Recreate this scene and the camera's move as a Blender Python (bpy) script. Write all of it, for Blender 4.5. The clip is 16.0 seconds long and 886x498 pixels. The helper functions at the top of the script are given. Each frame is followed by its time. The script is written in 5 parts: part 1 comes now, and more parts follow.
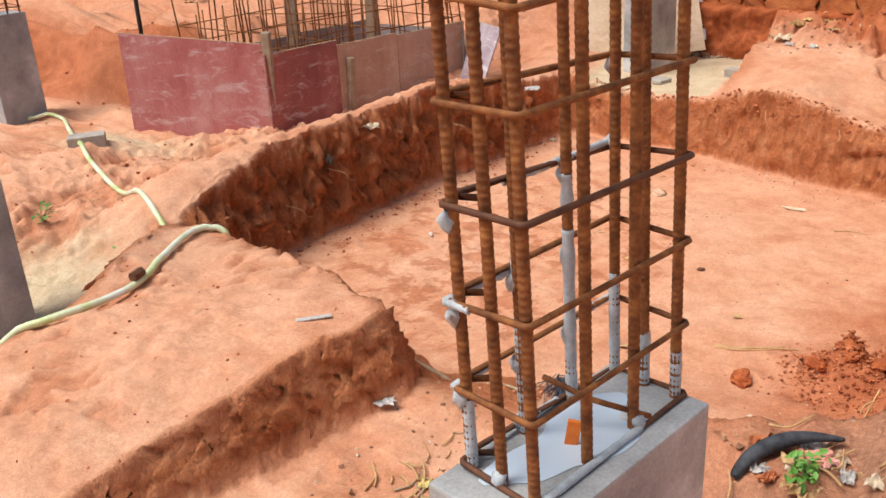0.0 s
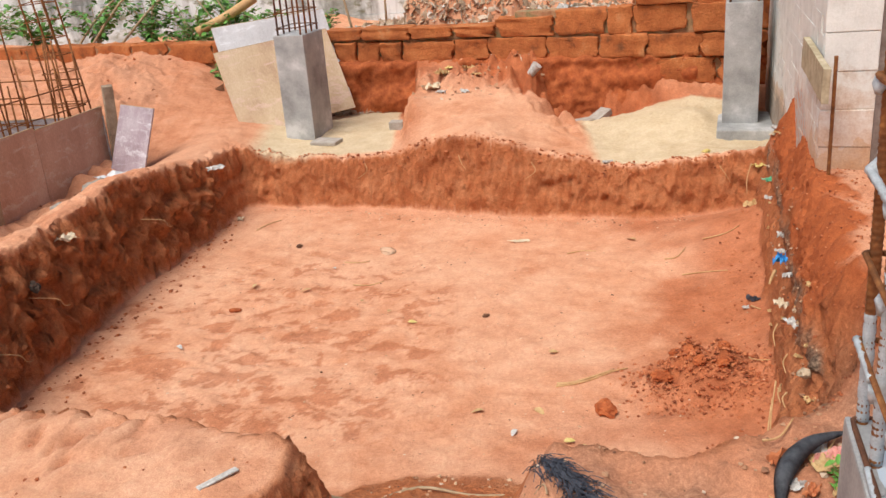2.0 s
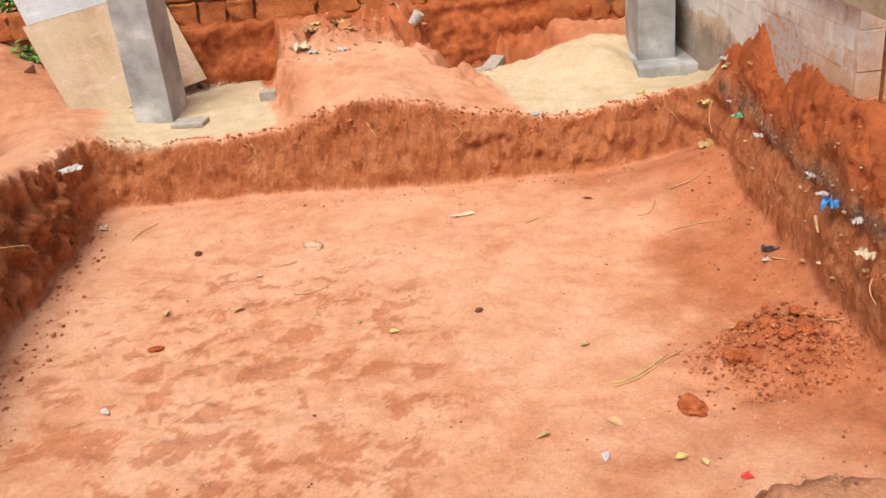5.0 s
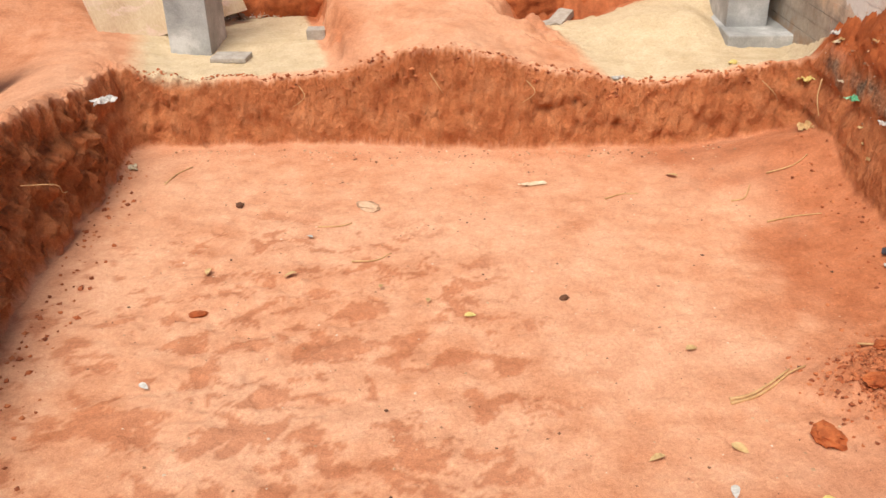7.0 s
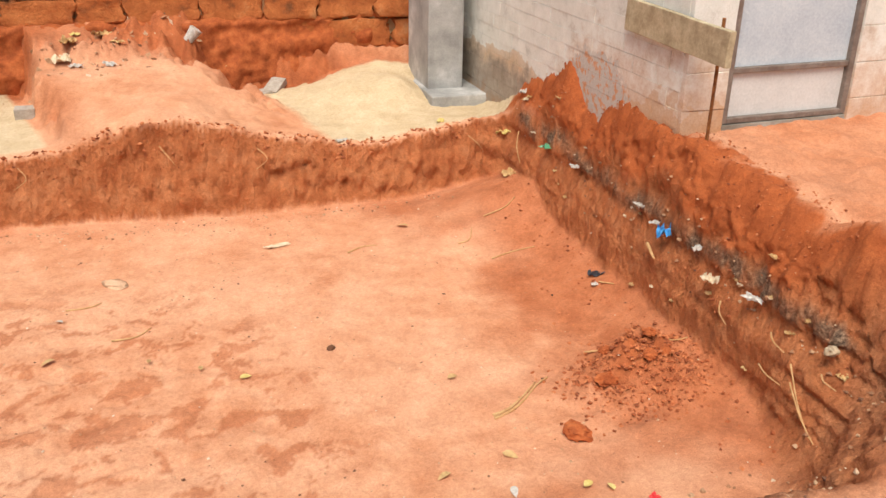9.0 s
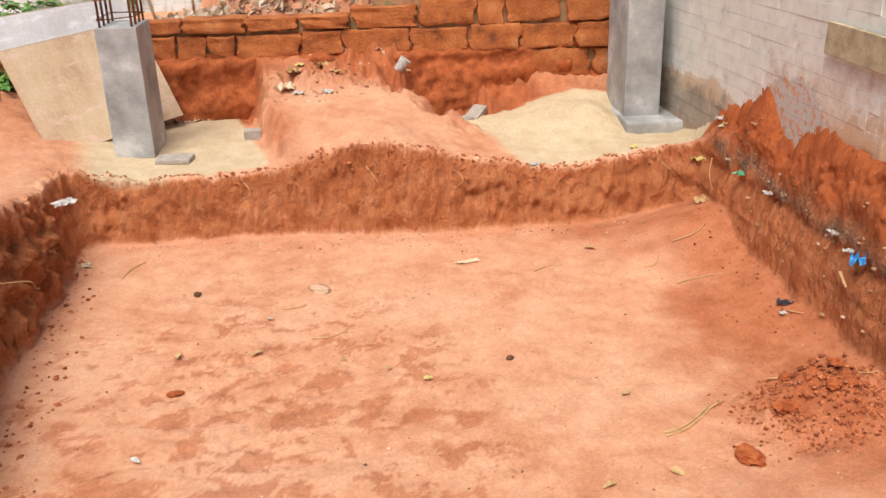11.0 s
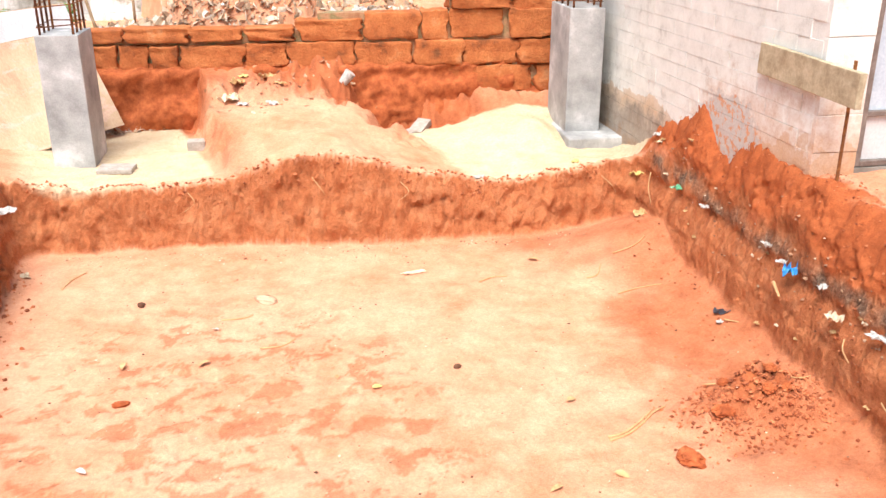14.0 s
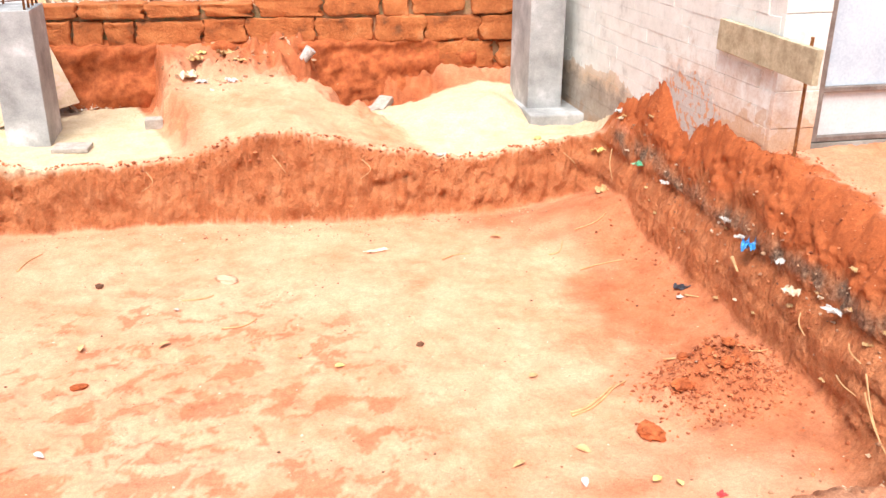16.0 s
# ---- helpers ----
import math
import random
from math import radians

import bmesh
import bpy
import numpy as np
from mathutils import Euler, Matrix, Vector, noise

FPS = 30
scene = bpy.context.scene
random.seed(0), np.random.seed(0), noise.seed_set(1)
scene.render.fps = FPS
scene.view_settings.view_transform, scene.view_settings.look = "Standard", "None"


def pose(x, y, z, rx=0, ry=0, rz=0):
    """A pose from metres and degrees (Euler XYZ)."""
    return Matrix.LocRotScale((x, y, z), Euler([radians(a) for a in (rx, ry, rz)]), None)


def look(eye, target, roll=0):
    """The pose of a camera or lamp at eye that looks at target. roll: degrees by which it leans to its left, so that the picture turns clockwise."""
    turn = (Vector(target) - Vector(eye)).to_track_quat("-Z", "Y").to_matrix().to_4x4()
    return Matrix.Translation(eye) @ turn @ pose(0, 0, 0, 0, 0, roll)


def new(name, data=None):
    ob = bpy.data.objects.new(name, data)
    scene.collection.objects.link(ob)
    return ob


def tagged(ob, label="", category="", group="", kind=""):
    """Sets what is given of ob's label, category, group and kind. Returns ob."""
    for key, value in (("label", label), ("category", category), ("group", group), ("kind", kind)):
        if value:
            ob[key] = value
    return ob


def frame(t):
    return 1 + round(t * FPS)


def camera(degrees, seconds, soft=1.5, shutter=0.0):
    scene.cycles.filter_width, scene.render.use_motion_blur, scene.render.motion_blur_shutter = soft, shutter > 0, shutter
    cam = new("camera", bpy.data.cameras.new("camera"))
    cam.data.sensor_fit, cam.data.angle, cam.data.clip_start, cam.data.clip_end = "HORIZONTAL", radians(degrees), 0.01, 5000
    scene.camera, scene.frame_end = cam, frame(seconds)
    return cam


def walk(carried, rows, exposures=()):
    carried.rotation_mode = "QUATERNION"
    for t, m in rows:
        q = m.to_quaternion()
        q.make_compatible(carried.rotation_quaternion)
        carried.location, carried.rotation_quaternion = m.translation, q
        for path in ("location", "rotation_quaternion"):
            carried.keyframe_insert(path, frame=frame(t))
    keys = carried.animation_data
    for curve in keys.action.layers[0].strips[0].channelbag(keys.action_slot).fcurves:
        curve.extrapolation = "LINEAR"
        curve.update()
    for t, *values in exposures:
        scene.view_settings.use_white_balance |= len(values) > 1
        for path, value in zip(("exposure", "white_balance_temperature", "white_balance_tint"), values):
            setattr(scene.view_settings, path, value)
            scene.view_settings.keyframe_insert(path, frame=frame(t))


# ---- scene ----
cam = camera(52.3, 16.0)
METRES, EYE, TILT, LEAN, TURN = 4.2, 1.6, 0.0, 0.0, 32.0
PATH = [
    (0, (0.09, 0.013, 1.665), (-0.906, 1.564, 0.888), -3.3),
    (0.5, (-0.209, 0.009, 1.612), (-1.09, 1.622, 0.824), -4.8),
    (1, (-0.575, 0.01, 1.604), (-1.301, 1.713, 0.847), -8.8),
    (1.5, (-0.847, 0.036, 1.604), (-1.24, 1.856, 0.874), -6.4),
    (1.6, (-0.946, 0.034, 1.594), (-1.25, 1.877, 0.88), -5.9),
    (2, (-1.125, 0.068, 1.642), (-1.211, 1.94, 0.942), -4.5),
    (2.5, (-1.278, 0.236, 1.658), (-1.253, 2.107, 0.953), -4.2),
    (3, (-1.489, 0.376, 1.598), (-1.384, 2.281, 0.998), -4.8),
    (3.5, (-1.486, 0.555, 1.587), (-1.373, 2.462, 0.995), -5.5),
    (4, (-1.763, 0.626, 1.568), (-1.448, 2.478, 0.882), -6.6),
    (4.5, (-1.897, 0.767, 1.554), (-1.536, 2.57, 0.768), -6.3),
    (5, (-2.015, 0.997, 1.541), (-1.626, 2.777, 0.716), -6.2),
    (5.2, (-2.115, 1.067, 1.513), (-1.728, 2.845, 0.683), -6.0),
    (7.3, (-2.318, 1.573, 1.455), (-1.889, 3.275, 0.496), -0.1),
    (7.5, (-2.36, 1.581, 1.476), (-1.821, 3.241, 0.498), 0.8),
    (8, (-2.443, 1.514, 1.523), (-1.618, 3.07, 0.577), 0.6),
    (8.5, (-2.558, 1.454, 1.55), (-1.541, 2.958, 0.71), 1.4),
    (9, (-2.589, 1.41, 1.571), (-1.576, 2.93, 0.757), 1.1),
    (9.5, (-2.615, 1.309, 1.544), (-1.723, 2.936, 0.797), -0.3),
    (10, (-2.584, 1.24, 1.548), (-1.924, 2.977, 0.808), -1.7),
    (10.2, (-2.554, 1.218, 1.545), (-1.963, 2.98, 0.805), -2.2),
    (12.3, (-2.656, 1.193, 1.589), (-1.943, 2.91, 0.851), -0.6),
    (12.5, (-2.65, 1.164, 1.543), (-1.932, 2.887, 0.823), -0.5),
    (13, (-2.666, 1.174, 1.569), (-1.925, 2.889, 0.857), -0.3),
    (13.5, (-2.669, 1.174, 1.554), (-1.912, 2.884, 0.846), -0.2),
    (14, (-2.659, 1.169, 1.559), (-1.899, 2.876, 0.846), -0.1),
    (14.5, (-2.649, 1.18, 1.562), (-1.883, 2.88, 0.838), 0.0),
    (15, (-2.643, 1.171, 1.545), (-1.861, 2.861, 0.814), 0.1),
    (15.5, (-2.645, 1.173, 1.557), (-1.842, 2.845, 0.807), 0.4),
    (16, (-2.641, 1.172, 1.556), (-1.819, 2.83, 0.797), 0.3),
]
EXPOSURES = [(0.0, 0.0, 6450, 10), (1.5, -0.08, 6450, 10), (3.0, 0.0, 6600, 10), (5.0, 0.02, 6750, 10), (9.0, 0.05, 6950, 9), (10.2, 0.03, 6700, 10), (12.3, -0.01, 6600, 10), (13.0, 0.37, 6350, 10),
             (14.0, 0.74, 6300, 10), (16.0, 0.79, 6300, 10)]
walk(cam, [(t, look(eye, target, roll)) for t, eye, target, roll in PATH], EXPOSURES)

# ---- world and light ----
world = bpy.data.worlds.new("world")
scene.world = world
world.use_nodes = True
wt = world.node_tree
sky = wt.nodes.new("ShaderNodeTexSky")
sky.sky_type = "NISHITA"
sky.sun_disc = False
sky.sun_elevation, sky.sun_rotation = radians(61), radians(219)
sky.air_density, sky.dust_density, sky.ozone_density = 1.0, 4.0, 1.0
wt.links.new(sky.outputs[0], wt.nodes["Background"].inputs[0])
wt.nodes["Background"].inputs[1].default_value = 0.11
sun = new("sun", bpy.data.lights.new("sun", "SUN"))
sun.data.energy, sun.data.angle, sun.data.color = 3.4, radians(35), (1.0, 0.96, 0.9)
sun.matrix_world = look((-2.6, -3.2, 7.5), (0.0, 0.0, 0.0))

# ---- material helpers ----


def material(name, rough=0.9, metal=0.0):
    m = bpy.data.materials.new(name)
    m.use_nodes = True
    b = m.node_tree.nodes["Principled BSDF"]
    b.inputs["Roughness"].default_value, b.inputs["Metallic"].default_value = rough, metal
    return m, m.node_tree, b


def node(t, kind, **values):
    n = t.nodes.new(kind)
    for k, v in values.items():
        if k in n.inputs:
            n.inputs[k].default_value = v
    return n


def coords(t, scale=(1, 1, 1), world_space=True):
    if world_space:
        src = t.nodes.new("ShaderNodeNewGeometry").outputs["Position"]
    else:
        src = t.nodes.new("ShaderNodeTexCoord").outputs["Object"]
    mp = t.nodes.new("ShaderNodeMapping")
    mp.inputs["Scale"].default_value = scale
    t.links.new(src, mp.inputs[0])
    return mp.outputs[0]


def noise_tex(t, vec, scale, detail=6.0, rough=0.6, distortion=0.0):
    n = t.nodes.new("ShaderNodeTexNoise")
    n.inputs["Scale"].default_value, n.inputs["Detail"].default_value = scale, detail
    n.inputs["Roughness"].default_value, n.inputs["Distortion"].default_value = rough, distortion
    t.links.new(vec, n.inputs["Vector"])
    return n.outputs["Fac"]


def ramp(t, fac, stops):
    r = t.nodes.new("ShaderNodeValToRGB")
    e = r.color_ramp.elements
    while len(e) < len(stops):
        e.new(0.5)
    for el, (p, c) in zip(e, stops):
        el.position = p
        el.color = (*c, 1) if not isinstance(c, float) else (c, c, c, 1)
    t.links.new(fac, r.inputs[0])
    return r.outputs[0]


def mix(t, fac, a, b, mode="MIX"):
    m = t.nodes.new("ShaderNodeMix")
    m.data_type, m.blend_type = "RGBA", mode
    for sock, v in ((m.inputs[0], fac), (m.inputs[6], a), (m.inputs[7], b)):
        if isinstance(v, (int, float)):
            sock.default_value = v
        elif isinstance(v, tuple):
            sock.default_value = (*v, 1)
        else:
            t.links.new(v, sock)
    return m.outputs[2]


def bump(t, bsdf, height, strength=0.5, distance=0.01, after=None):
    b = t.nodes.new("ShaderNodeBump")
    b.inputs["Strength"].default_value, b.inputs["Distance"].default_value = strength, distance
    t.links.new(height, b.inputs["Height"])
    if after is not None:
        t.links.new(after, b.inputs["Normal"])
    t.links.new(b.outputs[0], bsdf.inputs["Normal"])
    return b.outputs[0]


def attr(t, name):
    a = t.nodes.new("ShaderNodeAttribute")
    a.attribute_name = name
    return a.outputs["Fac"]


def plain(name, stops, scale=12.0, rough=0.85, metal=0.0, bumps=0.3, dist=0.005, detail_scale=90.0, local=False, spec=0.3):
    """A mottled material: a coloured noise at one scale, a finer grain, and relief."""
    m, t, b = material(name, rough, metal)
    v = coords(t, world_space=not local)
    big = noise_tex(t, v, scale)
    fine = noise_tex(t, v, detail_scale, 4)
    col = ramp(t, big, stops)
    col = mix(t, 0.5, col, ramp(t, fine, [(0.25, 0.35), (0.75, 0.7)]), "OVERLAY")
    t.links.new(col, b.inputs["Base Color"])
    b.inputs["Specular IOR Level"].default_value = spec
    if bumps:
        bump(t, b, fine, bumps, dist)
    return m


# ---- materials ----
def soil_material():
    m, t, b = material("laterite_soil", 0.92)
    b.inputs["Specular IOR Level"].default_value = 0.2
    v = coords(t)
    big = noise_tex(t, v, 1.3, 5, 0.6)
    mid = noise_tex(t, v, 7.0, 8, 0.65)
    fine = noise_tex(t, v, 60.0, 6, 0.7)
    grit = noise_tex(t, v, 260.0, 3, 0.6)
    dry = ramp(t, mid, [(0.3, (0.53, 0.222, 0.114)), (0.5, (0.635, 0.305, 0.172)), (0.72, (0.71, 0.395, 0.246))])
    dry = mix(t, ramp(t, big, [(0.42, 0.0), (0.62, 0.55)]), dry, (0.74, 0.435, 0.28))
    damp_dark = ramp(t, mid, [(0.25, (0.26, 0.062, 0.020)), (0.55, (0.42, 0.112, 0.036)), (0.8, (0.52, 0.16, 0.06))])
    cut = ramp(t, mid, [(0.25, (0.37, 0.106, 0.038)), (0.5, (0.485, 0.170, 0.068)), (0.78, (0.58, 0.25, 0.118))])
    sand = ramp(t, mid, [(0.3, (0.53, 0.40, 0.245)), (0.7, (0.67, 0.545, 0.37))])
    ash = ramp(t, fine, [(0.35, (0.09, 0.058, 0.042)), (0.5, (0.20, 0.13, 0.088)), (0.7, (0.40, 0.28, 0.18))])
    col = mix(t, attr(t, "damp_dark"), dry, damp_dark)
    col = mix(t, attr(t, "cut"), col, cut)
    sandy = t.nodes.new("ShaderNodeMath")
    sandy.operation = "MULTIPLY_ADD"
    t.links.new(attr(t, "sand"), sandy.inputs[0])
    sandy.inputs[1].default_value = 1.6
    off = t.nodes.new("ShaderNodeMath")
    off.operation = "MULTIPLY_ADD"
    t.links.new(mid, off.inputs[0])
    off.inputs[1].default_value, off.inputs[2].default_value = 0.8, -0.72
    t.links.new(off.outputs[0], sandy.inputs[2])
    sandy.use_clamp = True
    col = mix(t, sandy.outputs[0], col, sand)
    col = mix(t, attr(t, "ash"), col, ash)
    col = mix(t, 0.5, col, ramp(t, fine, [(0.25, 0.28), (0.5, 0.5), (0.78, 0.72)]), "OVERLAY")
    col = mix(t, 0.42, col, ramp(t, grit, [(0.3, 0.25), (0.7, 0.75)]), "OVERLAY")
    # tool marks down the cut faces, shaded hollows and lit ridges painted in
    marks = noise_tex(t, coords(t, (1, 1, 0.4)), 15, 5, 0.6, 0.6)
    nicks = noise_tex(t, coords(t, (1, 1, 0.8)), 34, 6, 0.65)
    both = mix(t, 0.5, marks, nicks)
    col = mix(t, mix(t, 1.0, attr(t, "cut"), (0.22, 0.22, 0.22), "MULTIPLY"), col, ramp(t, both, [(0.38, 0.22), (0.5, 0.5), (0.62, 0.68)]), "OVERLAY")
    t.links.new(col, b.inputs["Base Color"])
    n1 = bump(t, b, fine, 0.62, 0.012)
    n2 = bump(t, b, grit, 0.4, 0.003, n1)
    carved = mix(t, attr(t, "cut"), (0.5, 0.5, 0.5), both)
    bump(t, b, carved, 1.0, 0.04, n2)
    return m


SOIL = soil_material()
CONCRETE = plain("fresh_concrete", [(0.30, (0.22, 0.225, 0.22)), (0.45, (0.33, 0.335, 0.33)), (0.56, (0.41, 0.415, 0.41)), (0.66, (0.58, 0.585, 0.575))], 4.0, 0.7, bumps=0.25, dist=0.002, detail_scale=140)
RUST = plain("rusty_steel", [(0.3, (0.12, 0.048, 0.02)), (0.52, (0.25, 0.098, 0.034)), (0.75, (0.42, 0.19, 0.06))], 30.0, 0.75, 0.25, bumps=0.4, dist=0.001, detail_scale=400)
RUST_DARK = plain("dark_rusty_steel", [(0.3, (0.09, 0.04, 0.025)), (0.7, (0.19, 0.085, 0.045))], 30.0, 0.7, 0.3, bumps=0.4, dist=0.001, detail_scale=400)
CEMENT_SPLASH = plain("dried_cement", [(0.3, (0.34, 0.38, 0.40)), (0.7, (0.52, 0.57, 0.60))], 40.0, 0.9, bumps=0.6, dist=0.002, detail_scale=260)
LATERITE = plain("laterite_block", [(0.3, (0.19, 0.07, 0.028)), (0.42, (0.38, 0.115, 0.036)), (0.6, (0.48, 0.165, 0.055)), (0.75, (0.52, 0.26, 0.12))], 6.0, 0.95, bumps=0.9, dist=0.012, detail_scale=55)
MORTAR = plain("mossy_mortar", [(0.3, (0.28, 0.12, 0.055)), (0.45, (0.42, 0.24, 0.13)), (0.58, (0.22, 0.19, 0.09)), (0.75, (0.52, 0.38, 0.24))], 7.0, 0.95, bumps=0.6, dist=0.008)
HOSE = plain("green_hose", [(0.35, (0.46, 0.56, 0.18)), (0.5, (0.66, 0.72, 0.46)), (0.65, (0.76, 0.80, 0.68))], 5.0, 0.4, bumps=0.0, spec=0.5)

# ---- numeric noise for the ground ----


def lattice(ix, iy, seed):
    h = (ix.astype(np.int64) * 374761393 + iy.astype(np.int64) * 668265263 + seed * 974711) & 0x7FFFFFFF
    h = ((h ^ (h >> 13)) * 1274126177) & 0x7FFFFFFF
    return ((h ^ (h >> 16)) & 0xFFFF) / 32767.5 - 1.0


def vnoise(x, y, seed=0):
    ix, iy = np.floor(x), np.floor(y)
    fx, fy = x - ix, y - iy
    fx, fy = fx * fx * fx * (fx * (6 * fx - 15) + 10), fy * fy * fy * (fy * (6 * fy - 15) + 10)
    a, b = lattice(ix, iy, seed), lattice(ix + 1, iy, seed)
    c, d = lattice(ix, iy + 1, seed), lattice(ix + 1, iy + 1, seed)
    return (a * (1 - fx) + b * fx) * (1 - fy) + (c * (1 - fx) + d * fx) * fy


def fbm(x, y, octaves=4, seed=0, gain=0.5):
    total, amp, k = 0.0, 1.0, 1.0
    for i in range(octaves):
        total = total + amp * vnoise(x * k + 17.3 * i, y * k - 9.1 * i, seed + i)
        amp, k = amp * gain, k * 2.03
    return total


def step(a, b, v):
    s = np.clip((v - a) / (b - a), 0, 1)
    return s * s * (3 - 2 * s)


def blob(x, y, cx, cy, rx, ry, turn=0.0):
    c, s = math.cos(radians(turn)), math.sin(radians(turn))
    u, w = (x - cx) * c + (y - cy) * s, -(x - cx) * s + (y - cy) * c
    return np.exp(-((u / rx) ** 2 + (w / ry) ** 2))


def outline(x, y, corners):
    """Signed distance to a closed outline (negative inside), with the outward direction."""
    best = np.full(x.shape, 1e9)
    nx, ny, inside = np.zeros(x.shape), np.zeros(x.shape), np.zeros(x.shape, bool)
    for (ax, ay), (bx, by) in zip(corners, corners[1:] + corners[:1]):
        dx, dy = bx - ax, by - ay
        s = np.clip(((x - ax) * dx + (y - ay) * dy) / (dx * dx + dy * dy), 0, 1)
        ex, ey = x - ax - s * dx, y - ay - s * dy
        d = np.hypot(ex, ey)
        near = d < best
        best, nx, ny = np.where(near, d, best), np.where(near, ex, nx), np.where(near, ey, ny)
        cross = ((ay > y) != (by > y)) & (x < (bx - ax) * (y - ay) / (by - ay + 1e-12) + ax)
        inside ^= cross
    length = np.maximum(np.hypot(nx, ny), 1e-9)
    sign = np.where(inside, -1.0, 1.0)
    return best * sign, nx / length * sign, ny / length * sign


# ---- the dug ground ----
PIT = [(-3.36, 2.95), (-3.43, 3.8), (-3.36, 4.6), (-3.27, 5.2), (-3.10, 5.9), (-2.93, 6.78), (-2.3, 6.63), (-1.83, 6.48), (-0.9, 6.12), (-0.37, 5.98),
       (0.15, 5.84), (0.52, 5.74), (0.64, 5.56), (0.49, 4.9), (0.345, 4.34), (0.225, 3.88), (0.12, 3.5), (0.01, 3.1), (-0.10, 2.72),
       (-0.5, 2.52), (-0.95, 2.66), (-1.35, 2.72), (-1.75, 2.72), (-2.1, 2.72), (-2.7, 2.86)]
MOUND = [(-1.74, 2.50), (-2.1, 2.66), (-2.64, 2.80), (-3.0, 2.84), (-3.25, 2.74), (-3.12, 2.35), (-3.0, 1.95), (-2.98, 1.6), (-3.0, 0.9), (-2.9, -0.2),
         (-2.05, -0.2), (-1.98, 0.7), (-1.93, 1.15), (-1.92, 1.4), (-1.88, 1.7), (-1.76, 2.1), (-1.66, 2.35)]
FLOOR = -0.40
# the crest of the earth heaped along the building, from the yard to the second column
CREST = ((0.9, 2.4, 2.8, 3.2, 3.6, 4.05, 4.5, 4.62, 4.72, 4.86, 4.93, 5.01, 5.12, 5.28, 5.48, 5.75, 6.1), (0.10, 0.27, 0.33, 0.385, 0.42, 0.445, 0.45, 0.41, 0.35, 0.33, 0.42, 0.51, 0.51, 0.42, 0.33, 0.21, 0.08))


def upper(x, y):
    """The height of the undug ground round the pit."""
    z = 0.02 * fbm(x * 0.9, y * 0.9, 3, 3)
    back = step(-3.3, -2.6, x) * (1 - step(0.9, 1.4, x)) * step(4.6, 5.4, y)
    # the lip of the far bank rises and sinks
    lip = -0.01 + 0.16 * blob(x, y, -1.12, 6.3, 0.42, 0.55) - 0.05 * blob(x, y, -0.1, 5.9, 0.25, 0.5) + 0.07 * blob(x, y, 0.62, 5.62, 0.25, 0.3)
    z = z + back * lip
    # the earth heap against the block wall, cut upright on its west side
    jag = 0.05 * fbm(x * 5, y * 5, 4, 27, 0.6)
    front = 7.36 - 0.315 * (x - 0.4) - y
    sides = step(-1.70, -1.60, x + 0.7 * jag) * (1 - step(-0.72, -0.34, x + 0.2 * (y - 7.2) + 2 * jag))
    z = z + sides * step(6.2, 6.7, y + jag) * (0.05 + 0.20 * step(6.4, 7.35, y) + 0.20 * step(0.34, 0.0, front + 1.5 * jag))
    z = z + 0.17 * step(0.13, 0.01, front + 0.5 * jag) * step(-0.9, -0.4, x) * (1 + 0.2 * fbm(x * 3, y * 3, 4, 28, 0.55))
    rough = np.clip(blob(x, y, -0.75, 7.55, 0.6, 0.28, -17) + blob(x, y, 0.0, 7.4, 0.7, 0.16, -17), 0, 1)
    z = z + rough * 0.055 * fbm(x * 7, y * 7, 5, 23, 0.65)
    z = z - 0.10 * blob(x, y, -0.28, 7.36, 0.22, 0.16, -17)
    # the sand pile beside the second column
    z = z + 0.12 * blob(x, y, 0.30, 6.80, 0.42, 0.3, -20) + 0.05 * blob(x, y, 0.50, 6.62, 0.14, 0.2, -16) + 0.14 * blob(x, y, 0.62, 7.08, 0.4, 0.2, -17)
    # the bank beside the building: a shelf at the lip, then heaped earth up to the yard
    along = x - 0.27 * (y - 3.88)
    crest = np.interp(y, CREST[0], CREST[1])
    foot = 0.205 + 0.012 * fbm(y * 3, x * 3, 2, 8)
    reach = 0.135 + 0.08 * step(3.9, 3.3, y)
    heaped = np.clip((along - foot) / reach, 0, 1)
    heaped = (0.6 * heaped + 0.4 * step(0, 1, heaped)) * step(0.9, 2.4, y) * (1 - step(6.0, 6.4, y))
    lip_e = 0.095 * step(0.12, 0.2, along) * (1 - step(5.3, 5.9, y)) * step(1.6, 2.6, y)
    z = z + lip_e * (1 - heaped) + heaped * (crest + 0.016 * fbm(x * 9, y * 9, 3, 25, 0.6))
    # the ridge of the near left bank and the fall behind it
    ridge = -3.45 + 0.13 * (y - 4.4)
    z = z + 0.25 * np.exp(-((x - ridge) / np.where(x < ridge, 0.36, 0.3)) ** 2) * step(2.6, 3.3, y) * (1 - 0.6 * step(5.2, 6.6, y))
    z = z - 0.06 * step(0.2, 0.6, ridge - x) * step(3.6, 4.4, y)
    # rough dug ground further off to the left
    z = z + 0.35 * blob(x, y, -7.2, 8.2, 1.8, 1.2) + 0.45 * step(6.6, 8.6, y) * step(2.9, 3.7, -x) + 0.10 * blob(x, y, -4.5, 8.3, 0.8, 0.8)
    # tipped rubble and ground behind the block wall
    behind = y - (7.52 - 0.315 * (x - 0.4))
    z = z + step(0.0, 0.25, behind) * (0.52 + 0.17 * blob(x, y, -1.6, 8.9, 0.9, 0.7) + 0.25 * blob(x, y, -0.3, 8.7, 0.9, 0.6) + 0.3 * step(10.0, 14.0, y))  * (1 - 0.9 * step(2.9, 3.7, -x))
